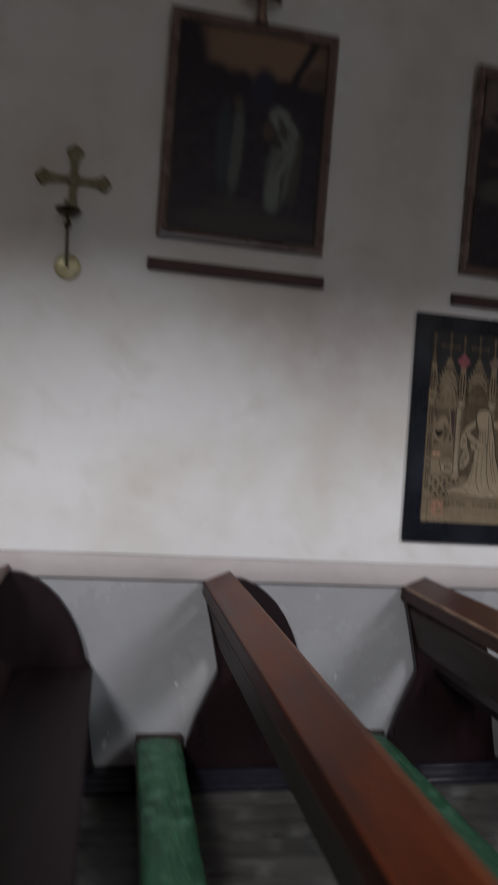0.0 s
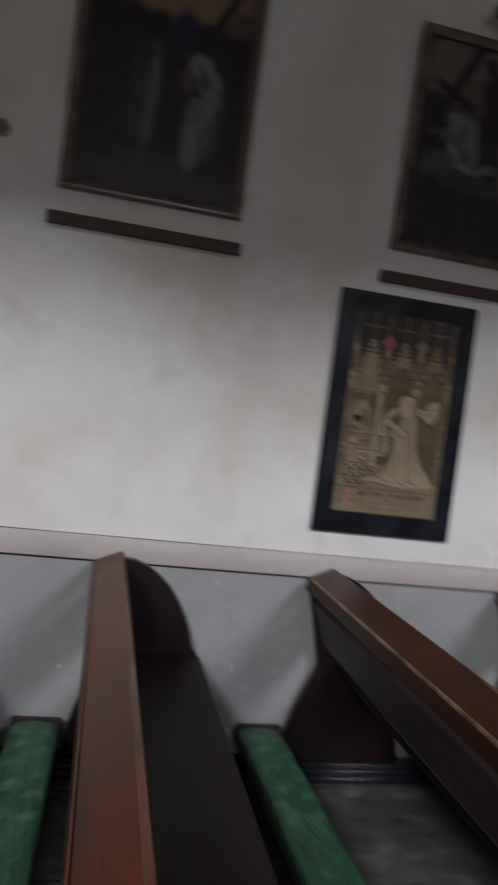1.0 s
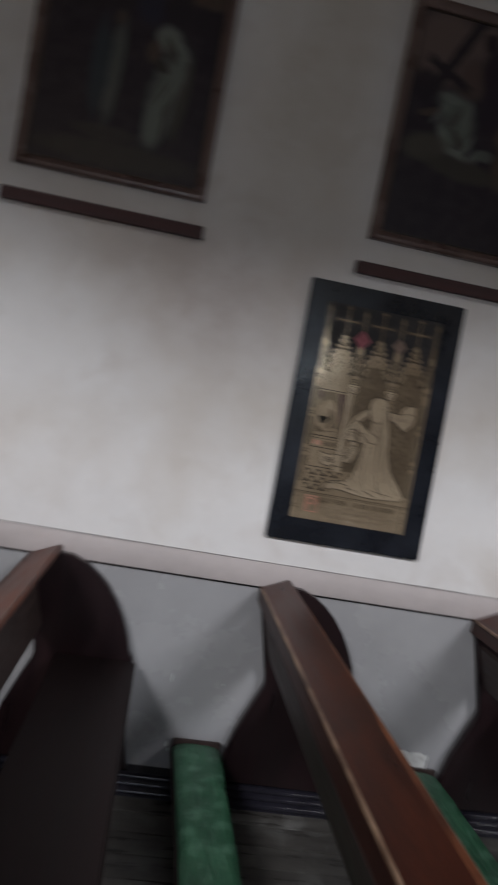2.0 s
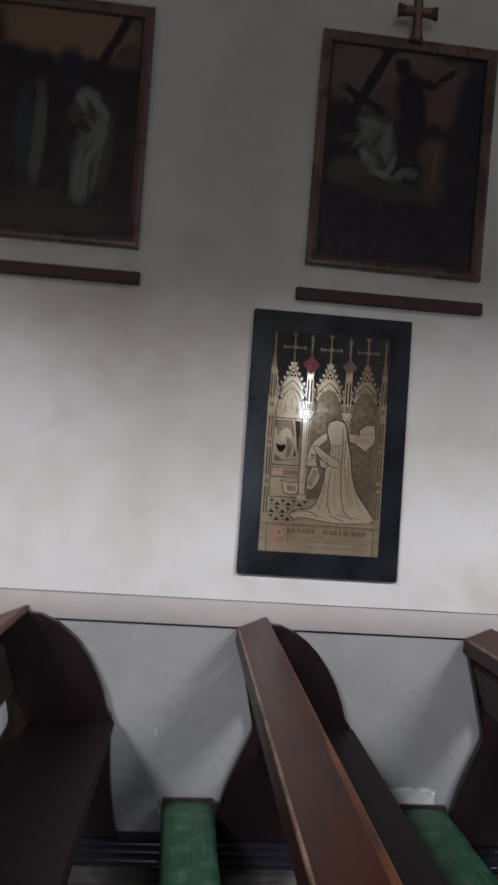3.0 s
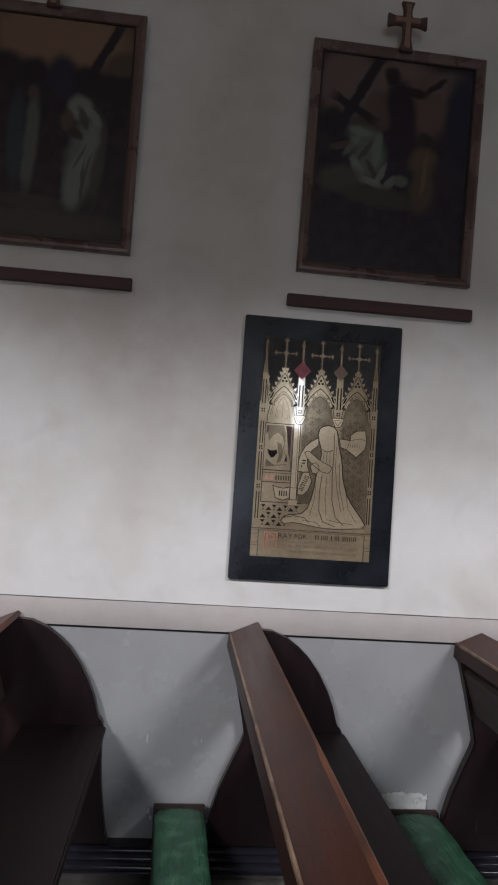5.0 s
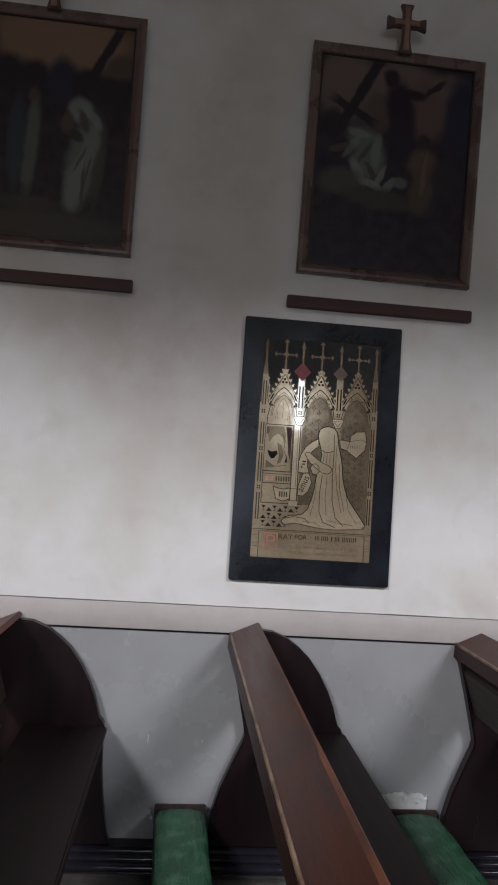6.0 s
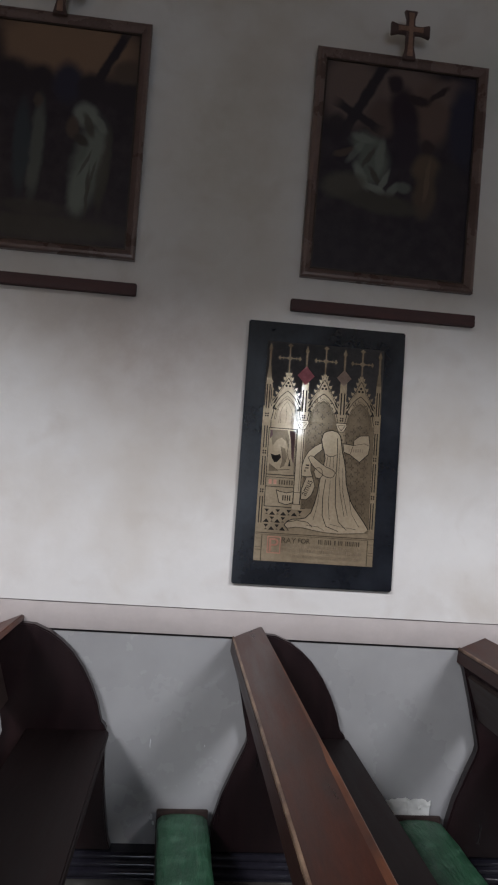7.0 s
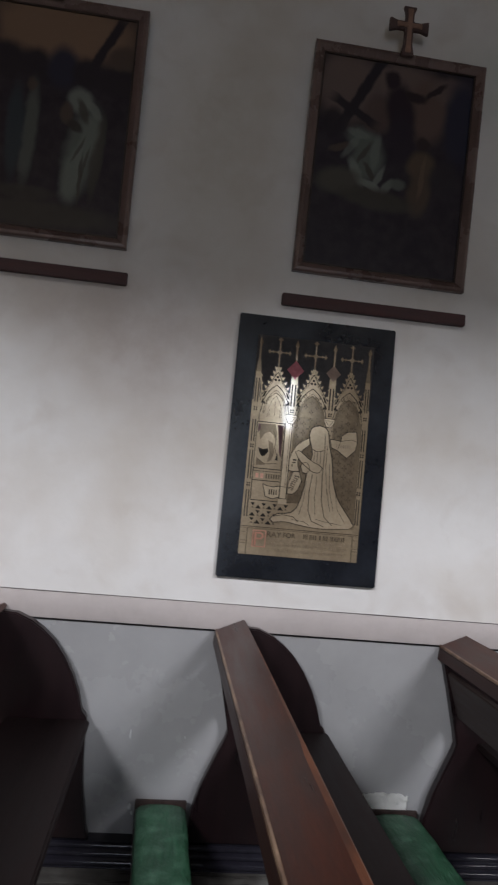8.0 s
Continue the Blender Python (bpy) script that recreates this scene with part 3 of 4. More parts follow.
# colours of the two canvases
SKY, DUSK = (0.215, 0.138, 0.095), (0.145, 0.106, 0.098)
ROBE, ROBE2 = (0.195, 0.218, 0.200), (0.115, 0.132, 0.120)
BLACK, NIGHT = (0.024, 0.019, 0.026), (0.026, 0.026, 0.048)
UMBER, FLESH, EARTH = (0.105, 0.074, 0.052), (0.085, 0.060, 0.050), (0.060, 0.054, 0.045)
GROUND = ((0.020, 0.015, 0.024), (0.037, 0.029, 0.038))
one_far = [(0.03, 0.34, 0.32, 0.13, 0, SKY, 1.0), (0.27, 0.26, 0.06, 0.055, 0, FLESH, 1.0), (-0.29, 0.32, 0.10, 0.16, -15, BLACK, 1.0), (-0.17, 0.20, 0.11, 0.075, 0, BLACK, 1.0),
           (-0.05, 0.20, 0.055, 0.065, 0, BLACK, 1.0), (0.05, 0.20, 0.06, 0.085, 0, NIGHT, 1.0), (0.14, 0.19, 0.06, 0.06, 0, BLACK, 1.0), (0.27, 0.17, 0.10, 0.055, 0, BLACK, 1.0), (0.20, 0.30, 0.020, 0.16, 27, BLACK, 1.0, 1)]
one_near = [(-0.05, -0.06, 0.030, 0.20, 2, ROBE2, 0.75), (-0.105, -0.06, 0.035, 0.19, 0, (0.034, 0.046, 0.060), 0.9), (-0.055, 0.12, 0.020, 0.03, 0, FLESH, 0.8),
            (0.150, -0.10, 0.070, 0.18, 8, ROBE2, 1.0), (0.118, -0.215, 0.045, 0.10, 4, ROBE2, 1.0), (0.205, -0.12, 0.024, 0.17, 4, EARTH, 0.8), (0.168, -0.06, 0.036, 0.11, 12, ROBE, 0.5), (0.122, -0.19, 0.032, 0.11, 8, ROBE, 0.55), (0.150, -0.21, 0.008, 0.10, 2, EARTH, 0.8)]
one_folds = [(0.125, 0.085, 0.052, 0.050, 25, ROBE, 0.9), (0.180, 0.055, 0.018, 0.045, -35, ROBE, 0.7), (0.140, 0.045, 0.018, 0.055, -25, EARTH, 0.85), (0.080, 0.030, 0.026, 0.045, -10, FLESH, 0.9), (0.115, -0.015, 0.032, 0.020, 35, (0.040, 0.032, 0.030), 0.9),
             (0.135, -0.10, 0.007, 0.06, 22, EARTH, 0.7), (0.165, -0.15, 0.007, 0.07, 12, EARTH, 0.7), (0.0, -0.36, 0.33, 0.055, 0, EARTH, 0.7), (-0.05, -0.285, 0.13, 0.03, 0, EARTH, 0.55)]
paint_one = painting_material("painting_pale_standing_shape", GROUND, one_far + one_near + one_folds)
two_far = [(-0.20, 0.30, 0.14, 0.16, 0, DUSK, 1.0), (0.02, 0.34, 0.15, 0.09, 0, DUSK, 1.0), (0.13, 0.25, 0.10, 0.14, 0, (0.12, 0.08, 0.07), 1.0), (0.22, 0.34, 0.09, 0.06, 0, DUSK, 0.8), (-0.07, 0.20, 0.07, 0.08, 0, (0.10, 0.068, 0.062), 0.9),
           (-0.135, 0.295, 0.022, 0.20, 27, BLACK, 1.0, 1), (-0.165, 0.205, 0.11, 0.019, 26, BLACK, 1.0, 1), (-0.245, 0.15, 0.05, 0.06, 0, BLACK, 0.9), (0.27, 0.22, 0.075, 0.19, 0, NIGHT, 1.0)]
two_mid = [(-0.025, 0.350, 0.034, 0.038, 0, (0.028, 0.018, 0.024), 1.0), (0.020, 0.235, 0.062, 0.12, -12, (0.024, 0.015, 0.024), 1.0), (0.035, 0.12, 0.055, 0.11, -4, (0.026, 0.019, 0.030), 1.0), (0.075, 0.295, 0.050, 0.024, 8, (0.028, 0.018, 0.022), 1.0), (0.155, 0.330, 0.060, 0.013, -40, (0.028, 0.018, 0.022), 1.0), 
           (0.125, 0.025, 0.062, 0.065, 0, UMBER, 0.95), (0.125, -0.085, 0.052, 0.10, 3, (0.085, 0.060, 0.045), 0.95), (0.130, -0.02, 0.012, 0.09, 5, (0.16, 0.11, 0.075), 0.6), (0.125, 0.115, 0.030, 0.028, 0, (0.036, 0.024, 0.026), 1.0)]
two_robe = [(-0.115, 0.095, 0.075, 0.050, 18, ROBE2, 1.0), (-0.095, 0.02, 0.070, 0.090, 10, ROBE2, 1.0), (-0.135, 0.118, 0.052, 0.018, 14, ROBE, 0.6), (-0.165, 0.065, 0.018, 0.060, 35, ROBE, 0.55), (-0.065, 0.055, 0.020, 0.075, 6, ROBE, 0.5), (-0.110, 0.045, 0.011, 0.055, 30, EARTH, 0.8),
            (-0.135, -0.035, 0.022, 0.065, -28, ROBE, 0.9), (-0.080, -0.075, 0.060, 0.016, 22, ROBE, 0.9), (-0.080, -0.030, 0.012, 0.050, -35, EARTH, 0.9), (-0.045, -0.045, 0.014, 0.055, 24, ROBE, 0.8)]
two_earth = [(-0.005, -0.075, 0.018, 0.040, 30, ROBE, 0.7), (0.035, -0.060, 0.034, 0.026, 0, ROBE2, 0.9), (-0.215, 0.055, 0.045, 0.016, -25, FLESH, 0.9), (-0.20, -0.075, 0.10, 0.055, -10, (0.085, 0.080, 0.066), 0.85), (-0.05, -0.13, 0.17, 0.045, 6, EARTH, 0.8), (0.22, -0.01, 0.06, 0.08, 0, (0.032, 0.027, 0.034), 0.8)]
paint_two = painting_material("painting_pale_fallen_shape", GROUND, two_far + two_mid + two_robe + two_earth)

PICS = [(-0.400, 0.300, paint_one, "framed dark oil painting, pale standing robed shape, above a wooden rail", 0.0),
        (0.938, 1.632, paint_two, "framed dark oil painting, pale crouching robed shape, above a wooden rail", 0.45)]
PZ0, PZ1 = 2.238, 3.147


def cross_outline(arm, top, bottom, w, flare):
    """Outline of a cross with widening ends, centred on its crossing."""
    f = w + flare
    return [(-w, -w), (-w, -bottom * 0.6), (-f, -bottom), (f, -bottom), (w, -bottom * 0.6), (w, -w), (arm * 0.6, -w), (arm, -f), (arm, f), (arm * 0.6, w), (w, w),
            (w, top * 0.6), (f, top), (-f, top), (-w, top * 0.6), (-w, w), (-arm * 0.6, w), (-arm, f), (-arm, -f), (-arm * 0.6, -w)]


for x0, x1, mat, label, turn in PICS:
    build_picture("framed_painting", x0, x1, PZ0, PZ1, mat, label, turn)
    cx = (x0 + x1) / 2 + 0.012 + (PZ1 - PZ0) * math.sin(radians(turn))
    top_cross = thing("wooden_cross", (cx - 0.004, -0.071, PZ1 - 0.028), "small flared wooden cross with paler centre standing on a picture frame", "cross", "crosses on the pictures")
    arms = prism([(x, z + 0.120) for x, z in cross_outline(0.078, 0.078, 0.120, 0.017, 0.010)], "y", -0.026, -0.008, 0.003)
    part("cross_body", arms, CROSSWOOD, top_cross)
    part("cross_face", prism([(x, z + 0.120) for x, z in cross_outline(0.050, 0.066, 0.110, 0.009, 0.003)], "y", -0.031, -0.0255, 0.002), CROSSFACE, top_cross, "pale orange inlaid face")
    rail = piece("title_rail", box(x0 - 0.028, x1 + 0.016, -0.028, -0.001, 2.104, 2.150, 0.003), RAIL, "dark red-brown wooden rail fixed under a painting", "rail", group="rails under the pictures")


# ---- engraved brass memorial on a dark slab ----
QX0, QX1, QZ0, QZ1 = 0.755, 1.373, 1.047, 2.055
PX0, PX1, PB, PT = 0.831, 1.291, 1.138, 1.978
memorial = thing("memorial_plaque", ((QX0 + QX1) / 2, 0, QZ0), "engraved brass memorial plaque on a blue-black marble slab on the wall", "plaque")
MX, MZ = (QX0 + QX1) / 2, QZ0
slab = box(QX0 - MX, QX1 - MX, -0.019, -0.001, 0, QZ1 - MZ, 0.004)
part("slab", slab, SLATE, memorial, "polished blue-black marble slab")
FRONT = -0.0215
plate = part("brass_plate", box(PX0 - MX, PX1 - MX, FRONT, -0.019, PB - MZ, PT - MZ, 0.0008), BRASS, memorial, "aged engraved brass plate")


def uv(u, v):
    return (PX0 - MX + u * (PX1 - PX0), PB - MZ + v * (PT - PB))


def inlay(name, polys, mat, level, label="", parent=None):
    """Thin flat shapes on the plate, all of one part; level counts 0.6 mm steps."""
    bm = bmesh.new()
    for k, poly in enumerate(polys):
        merge(bm, prism([uv(*p) for p in poly], "y", FRONT - 0.0006 * level - 0.00001 * (k % 40), FRONT - 0.0006 * (level - 1) + 0.0001))
    return part(name, bm, mat, parent or plate, label)


def ribbon(points, w):
    """A line of width w (in plate widths) through points, as one outline for each stretch."""
    out = []
    k = (PX1 - PX0) / (PT - PB)
    for a, b in zip(points, points[1:]):
        d = Vector(((b[0] - a[0]), (b[1] - a[1]) / k))
        if d.length < 1e-6:
            continue
        d.normalize()
        nx, ny = -d.y * w / 2, d.x * w / 2 * k
        ex, ey = d.x * w / 4, d.y * w / 4 * k
        out.append([(a[0] - ex + nx, a[1] - ey + ny), (b[0] + ex + nx, b[1] + ey + ny), (b[0] + ex - nx, b[1] + ey - ny), (a[0] - ex - nx, a[1] - ey - ny)])
    return out


def rect(u0, u1, v0, v1):
    return [(u0, v0), (u1, v0), (u1, v1), (u0, v1)]


def pointed(cu, hw, v0, v1, n=6):
    """A pointed arch as a line of points."""
    left = [(cu - hw * (1 - a / n), v0 + (v1 - v0) * math.sqrt(4 - (2 - a / n) ** 2) / math.sqrt(3)) for a in range(n + 1)]
    return left + [(2 * cu - u, v) for u, v in reversed(left[:-1])]


inlay("black_ground", [rect(0.0, 1.0, 0.70, 1.0)], ENAMEL, 1, "black enamel behind the canopies")
SHAFTS = [(0.032, 0.044), (0.340, 0.056), (0.665, 0.056), (0.968, 0.042)]
BAYS = [(0.195, 0.125, 0.860), (0.502, 0.135, 0.865), (0.816, 0.128, 0.870)]


def disc(u, v, r, n=7):
    k = (PX1 - PX0) / (PT - PB)
    return [(u + r * math.cos(2 * math.pi * i / n), v + r * k * math.sin(2 * math.pi * i / n)) for i in range(n)]


def diamond(u, v, a, b):
    return [(u, v + b), (u + a, v), (u, v - b), (u - a, v)]


for u, w in SHAFTS:
    edge = u < 0.1 or u > 0.9
    pin = [(u - w / 2, 0.83), (u + w / 2, 0.83), (u + 0.013, 0.875), (u + 0.008, 0.89), (u + 0.008, 0.955), (u + 0.017, 0.965), (u, 0.992), (u - 0.017, 0.965), (u - 0.008, 0.955), (u - 0.008, 0.89), (u - 0.013, 0.875)]
    inlay("shaft", [rect(u - w / 2, u + w / 2, 0.13 if edge else 0.645, 0.83)], BRASS, 2, "brass canopy shaft")
    # pinnacles take the dim brass: shade near the plate's top put into colour
    inlay("pinnacle", [pin], BRASS_DIM, 2, "brass pinnacle, coloured darker for the shade at the top")
    for v0, v1 in ((0.17, 0.29), (0.34, 0.47), (0.51, 0.61), (0.69, 0.80)) if edge else ((0.685, 0.785),):
        for s in (-0.24, 0.24):
            inlay("slot", [rect(u + w * s - w * 0.10, u + w * s + w * 0.10, v0, v1)], INK, 3)
    for v in (0.315, 0.49, 0.66) if edge else (0.663,):
        inlay("quatrefoil", [diamond(u - 0.009, v + 0.005, 0.008, 0.005), diamond(u + 0.009, v + 0.005, 0.008, 0.005), diamond(u - 0.009, v - 0.005, 0.008, 0.005), diamond(u + 0.009, v - 0.005, 0.008, 0.005)], INK, 3)
    if not edge:
        inlay("capital", [[(u - 0.040, 0.645), (u + 0.040, 0.645), (u + 0.044, 0.632), (u + 0.022, 0.606), (u - 0.022, 0.606), (u - 0.044, 0.632)]], BRASS_PALE, 3)
        inlay("capital_lines", ribbon([(u - 0.044, 0.646), (u + 0.044, 0.646)], 0.005) + ribbon([(u - 0.044, 0.632), (u - 0.022, 0.606), (u + 0.022, 0.606), (u + 0.044, 0.632)], 0.005) + ribbon([(u - 0.030, 0.632), (u, 0.612), (u + 0.030, 0.632)], 0.004) + ribbon([(u - 0.040, 0.636), (u + 0.040, 0.636)], 0.003), INK, 4)
for cu, hw, top in BAYS:
    g = [[(cu - hw, 0.69), (cu - hw, 0.722), (cu - hw * 0.62, 0.765), (cu - hw * 0.30, 0.81), (cu - 0.012, top), (cu + 0.012, top), (cu + hw * 0.30, 0.81), (cu + hw * 0.62, 0.765), (cu + hw, 0.722), (cu + hw, 0.69)]]
    for side in (-1, 1):
        for f, out in ((0.90, 0.738), (0.72, 0.760), (0.54, 0.783), (0.38, 0.806), (0.24, 0.830), (0.12, 0.850)):
            u = cu + side * hw * f
            g.append([(u - side * 0.008, out - 0.012), (u + side * 0.010, out - 0.002), (u + side * 0.015, out + 0.011), (u + side * 0.004, out + 0.008), (u - side * 0.010, out + 0.006)])
        root = cu + side * (hw + 0.016)
        g += ribbon([(root, 0.668), (root - side * 0.004, 0.70), (root - side * 0.012, 0.732), (root - side * 0.014, 0.765), (root - side * 0.004, 0.800), (root + side * 0.004, 0.822)], 0.009)
        g += [diamond(root - side * 0.004, 0.812, 0.012, 0.010), diamond(root - side * 0.014, 0.778, 0.010, 0.008)]
    finial = [rect(cu - 0.006, cu + 0.006, top - 0.004, 0.985), rect(cu - 0.082, cu + 0.082, 0.924, 0.929), diamond(cu, 0.986, 0.024, 0.010), diamond(cu, 0.9265, 0.030, 0.013), diamond(cu - 0.085, 0.9265, 0.014, 0.012), diamond(cu + 0.085, 0.9265, 0.014, 0.012), diamond(cu - 0.055, 0.9265, 0.008, 0.008), diamond(cu + 0.055, 0.9265, 0.008, 0.008)]
    # dim brass again paints the shade on the finials
    inlay("finial", finial, BRASS_DIM, 2, "brass cross finial, coloured darker for the shade at the top")
    inlay("gable", g, BRASS, 2, "brass gothic gable")
    arch = ribbon(pointed(cu, hw - 0.004, 0.645, 0.775), 0.006)
    arch += ribbon([(cu - hw + 0.004, 0.725), (cu - hw * 0.32, 0.80), (cu, top - 0.025), (cu + hw * 0.32, 0.80), (cu + hw - 0.004, 0.725)], 0.005)
    for k in range(3):
        a = math.pi / 2 + 2 * math.pi * k / 3
        arch.append(disc(cu + 0.017 * math.cos(a), 0.803 + 0.0095 * math.sin(a), 0.011, 6))
    for side in (-1, 1):
        s = cu + side * hw
        arch.append([(s - side * 0.006, 0.712), (s - side * 0.030, 0.742), (s - side * 0.046, 0.744), (s - side * 0.026, 0.718)])
        arch.append([(s - side * 0.004, 0.690), (s - side * 0.016, 0.708), (s - side * 0.026, 0.706), (s - side * 0.012, 0.686)])
        arch.append(diamond(s - side * 0.030, 0.690, 0.009, 0.007))
    inlay("tracery", arch, INK, 3)
    inlay("arch_ground", [pointed(cu, hw - 0.030, 0.642, 0.746)], BRASS if cu < 0.3 else BRASS_DIM, 3)
    fine = ribbon(pointed(cu, hw - 0.024, 0.640, 0.752), 0.004) + ribbon(pointed(cu, hw - 0.036, 0.640, 0.742), 0.003)
    for side in (-1, 1):
        fine += ribbon([(cu + side * (hw - 0.036), 0.69), (cu + side * (hw - 0.056), 0.684), (cu + side * (hw - 0.050), 0.70), (cu + side * (hw - 0.064), 0.712), (cu + side * 0.03, 0.728), (cu, 0.738)], 0.004)
        fine += ribbon([(cu + side * hw * 0.75, 0.738), (cu + side * hw * 0.30, 0.792), (cu + side * 0.010, top - 0.012)], 0.003)
        fine += ribbon([(cu + side * 0.044, 0.784), (cu + side * 0.020, 0.828)], 0.004)
    tagged(inlay("fine_tracery", fine, INK_SOFT, 4), kind="stuff")
inlay("lozenge", [diamond(0.340, 0.852, 0.072, 0.044)], RED, 4, "red enamel lozenge")
inlay("lozenge", [diamond(0.665, 0.855, 0.062, 0.038)], ROSE_DIM, 4, "worn brownish lozenge")
arch_marks = []
for cu, v in ((0.502, 0.668), (0.455, 0.690), (0.549, 0.690), (0.502, 0.712), (0.816, 0.668), (0.769, 0.690), (0.863, 0.690), (0.816, 0.712)):
    arch_marks += [diamond(cu, v + 0.008, 0.005, 0.009), diamond(cu, v - 0.007, 0.004, 0.007), diamond(cu - 0.012, v, 0.008, 0.004), diamond(cu + 0.012, v, 0.008, 0.004)]
tagged(inlay("arch_pattern", arch_marks, INK_SOFT, 4), kind="stuff")
tagged(inlay("niche_lines", ribbon(pointed(0.195, 0.062, 0.625, 0.725), 0.003) + ribbon([(0.195, 0.63), (0.195, 0.70)], 0.003) + ribbon([(0.150, 0.66), (0.150, 0.625)], 0.003) + ribbon([(0.240, 0.66), (0.240, 0.625)], 0.003), INK_SOFT, 4), kind="stuff")

# diapered ground behind the robe: lozenges with small crosses in them
inlay("diaper_ground", [rect(0.366, 0.628, 0.246, 0.640), rect(0.700, 0.944, 0.150, 0.640), [(0.380, 0.640), (0.628, 0.640), (0.600, 0.70), (0.502, 0.742), (0.405, 0.70)], [(0.700, 0.640), (0.932, 0.640), (0.910, 0.70), (0.816, 0.742), (0.722, 0.70)]], BRASS_DIM, 1, "darkened brass ground")
marks = []
for r in range(14):
    for c in range(11):
        u, v = 0.395 + 0.054 * c, 0.180 + 0.041 * r + (0.0205 if c % 2 else 0)
        if u < 0.935 and v < (0.735 if abs(u - 0.665) > 0.10 else 0.60) and (v > 0.26 or u > 0.72):
            marks += [diamond(u, v + 0.009, 0.006, 0.010), diamond(u, v - 0.008, 0.005, 0.008), diamond(u - 0.013, v, 0.009, 0.005), diamond(u + 0.013, v, 0.009, 0.005), diamond(u + 0.027, v + 0.0205, 0.004, 0.007)]
tagged(inlay("diaper_pattern", marks, INK_SOFT, 2), kind="stuff")

# small picture panel, column and bars beside it
inlay("picture_panel", [rect(0.062, 0.288, 0.392, 0.600)], BRASS, 1, "little panel with worn relief")
inlay("panel_ground", [[(0.262, 0.47), (0.282, 0.44), (0.282, 0.592), (0.232, 0.594), (0.246, 0.55)], [(0.070, 0.55), (0.095, 0.57), (0.088, 0.592), (0.070, 0.592)]], PANEL_RED, 2, "worn maroon enamel ground")
inlay("panel_marks", [[(0.085, 0.485), (0.125, 0.478), (0.165, 0.484), (0.175, 0.470), (0.145, 0.448), (0.120, 0.446), (0.100, 0.462)]], INK, 2)
inlay("panel_marks", [[(0.235, 0.432), (0.258, 0.432), (0.250, 0.468)]], INK, 2)
inlay("panel_relief", [[(0.085, 0.592), (0.215, 0.596), (0.236, 0.555), (0.226, 0.515), (0.205, 0.545), (0.170, 0.560), (0.130, 0.548), (0.098, 0.520), (0.084, 0.550)], [(0.165, 0.520), (0.205, 0.510), (0.225, 0.470), (0.205, 0.432), (0.170, 0.420), (0.185, 0.460)], [(0.078, 0.440), (0.120, 0.425), (0.160, 0.408), (0.078, 0.404)]], BRASS_DIM, 2, "worn rounded relief")
tagged(inlay("panel_lines", ribbon([(0.20, 0.565), (0.232, 0.53), (0.222, 0.49), (0.242, 0.46)], 0.005) + ribbon([(0.088, 0.43), (0.15, 0.412), (0.25, 0.418)], 0.005) + ribbon([(0.175, 0.505), (0.19, 0.465), (0.222, 0.45)], 0.004), INK_SOFT, 3), kind="stuff")
inlay("column", [rect(0.300, 0.352, 0.262, 0.606), rect(0.290, 0.362, 0.238, 0.262), rect(0.294, 0.358, 0.310, 0.322)], BRASS_PALE, 2, "pale brass column")
inlay("column_lines", ribbon([(0.298, 0.262), (0.298, 0.606)], 0.006) + ribbon([(0.354, 0.262), (0.354, 0.606)], 0.006) + ribbon([(0.338, 0.322), (0.338, 0.606)], 0.003) + ribbon([(0.288, 0.262), (0.364, 0.262)], 0.004) + ribbon([(0.294, 0.316), (0.358, 0.316)], 0.004), INK, 3)
tagged(inlay("band_marks", [rect(0.17 + 0.021 * k, 0.181 + 0.021 * k, 0.347, 0.368) for k in range(6)], INK_SOFT, 1), kind="stuff")
inlay("red_marks", [rect(0.085, 0.11, 0.347, 0.368), rect(0.125, 0.15, 0.347, 0.368)], RED_DIM, 1)
for rule in ribbon([(0.062, 0.602), (0.298, 0.602)], 0.006) + ribbon([(0.062, 0.390), (0.298, 0.390)], 0.007) + ribbon([(0.062, 0.378), (0.298, 0.378)], 0.004) + ribbon([(0.062, 0.336), (0.298, 0.336)], 0.006) + ribbon([(0.062, 0.246), (0.40, 0.246)], 0.006) + ribbon([(0.060, 0.246), (0.060, 0.602)], 0.006) + ribbon([(0.290, 0.392), (0.290, 0.600)], 0.004) + ribbon([(0.948, 0.16), (0.948, 0.645)], 0.006) + ribbon([(0.070, 0.602), (0.070, 0.645)], 0.005):
    inlay("rule", [rule], INK, 1)
foot_scroll = [(0.153, 0.322), (0.180, 0.266), (0.242, 0.257), (0.296, 0.268), (0.296, 0.318), (0.240, 0.311), (0.180, 0.316)]
inlay("foot_scroll", [foot_scroll], BRASS_PALE, 1, "small brass scroll at the column foot")
inlay("foot_scroll_outline", ribbon(foot_scroll + foot_scroll[:1], 0.006) + [rect(0.208 + 0.019 * k, 0.217 + 0.019 * k, 0.276, 0.300) for k in range(4)], INK, 2)

# robed shape, plain
robe_top = [(0.516, 0.536), (0.506, 0.565), (0.518, 0.593), (0.545, 0.604), (0.590, 0.610), (0.638, 0.604), (0.665, 0.586), (0.676, 0.555), (0.690, 0.512), (0.712, 0.470), (0.725, 0.430), (0.736, 0.373), (0.755, 0.335), (0.781, 0.294), (0.812, 0.266), (0.850, 0.238), (0.905, 0.200), (0.944, 0.168)]
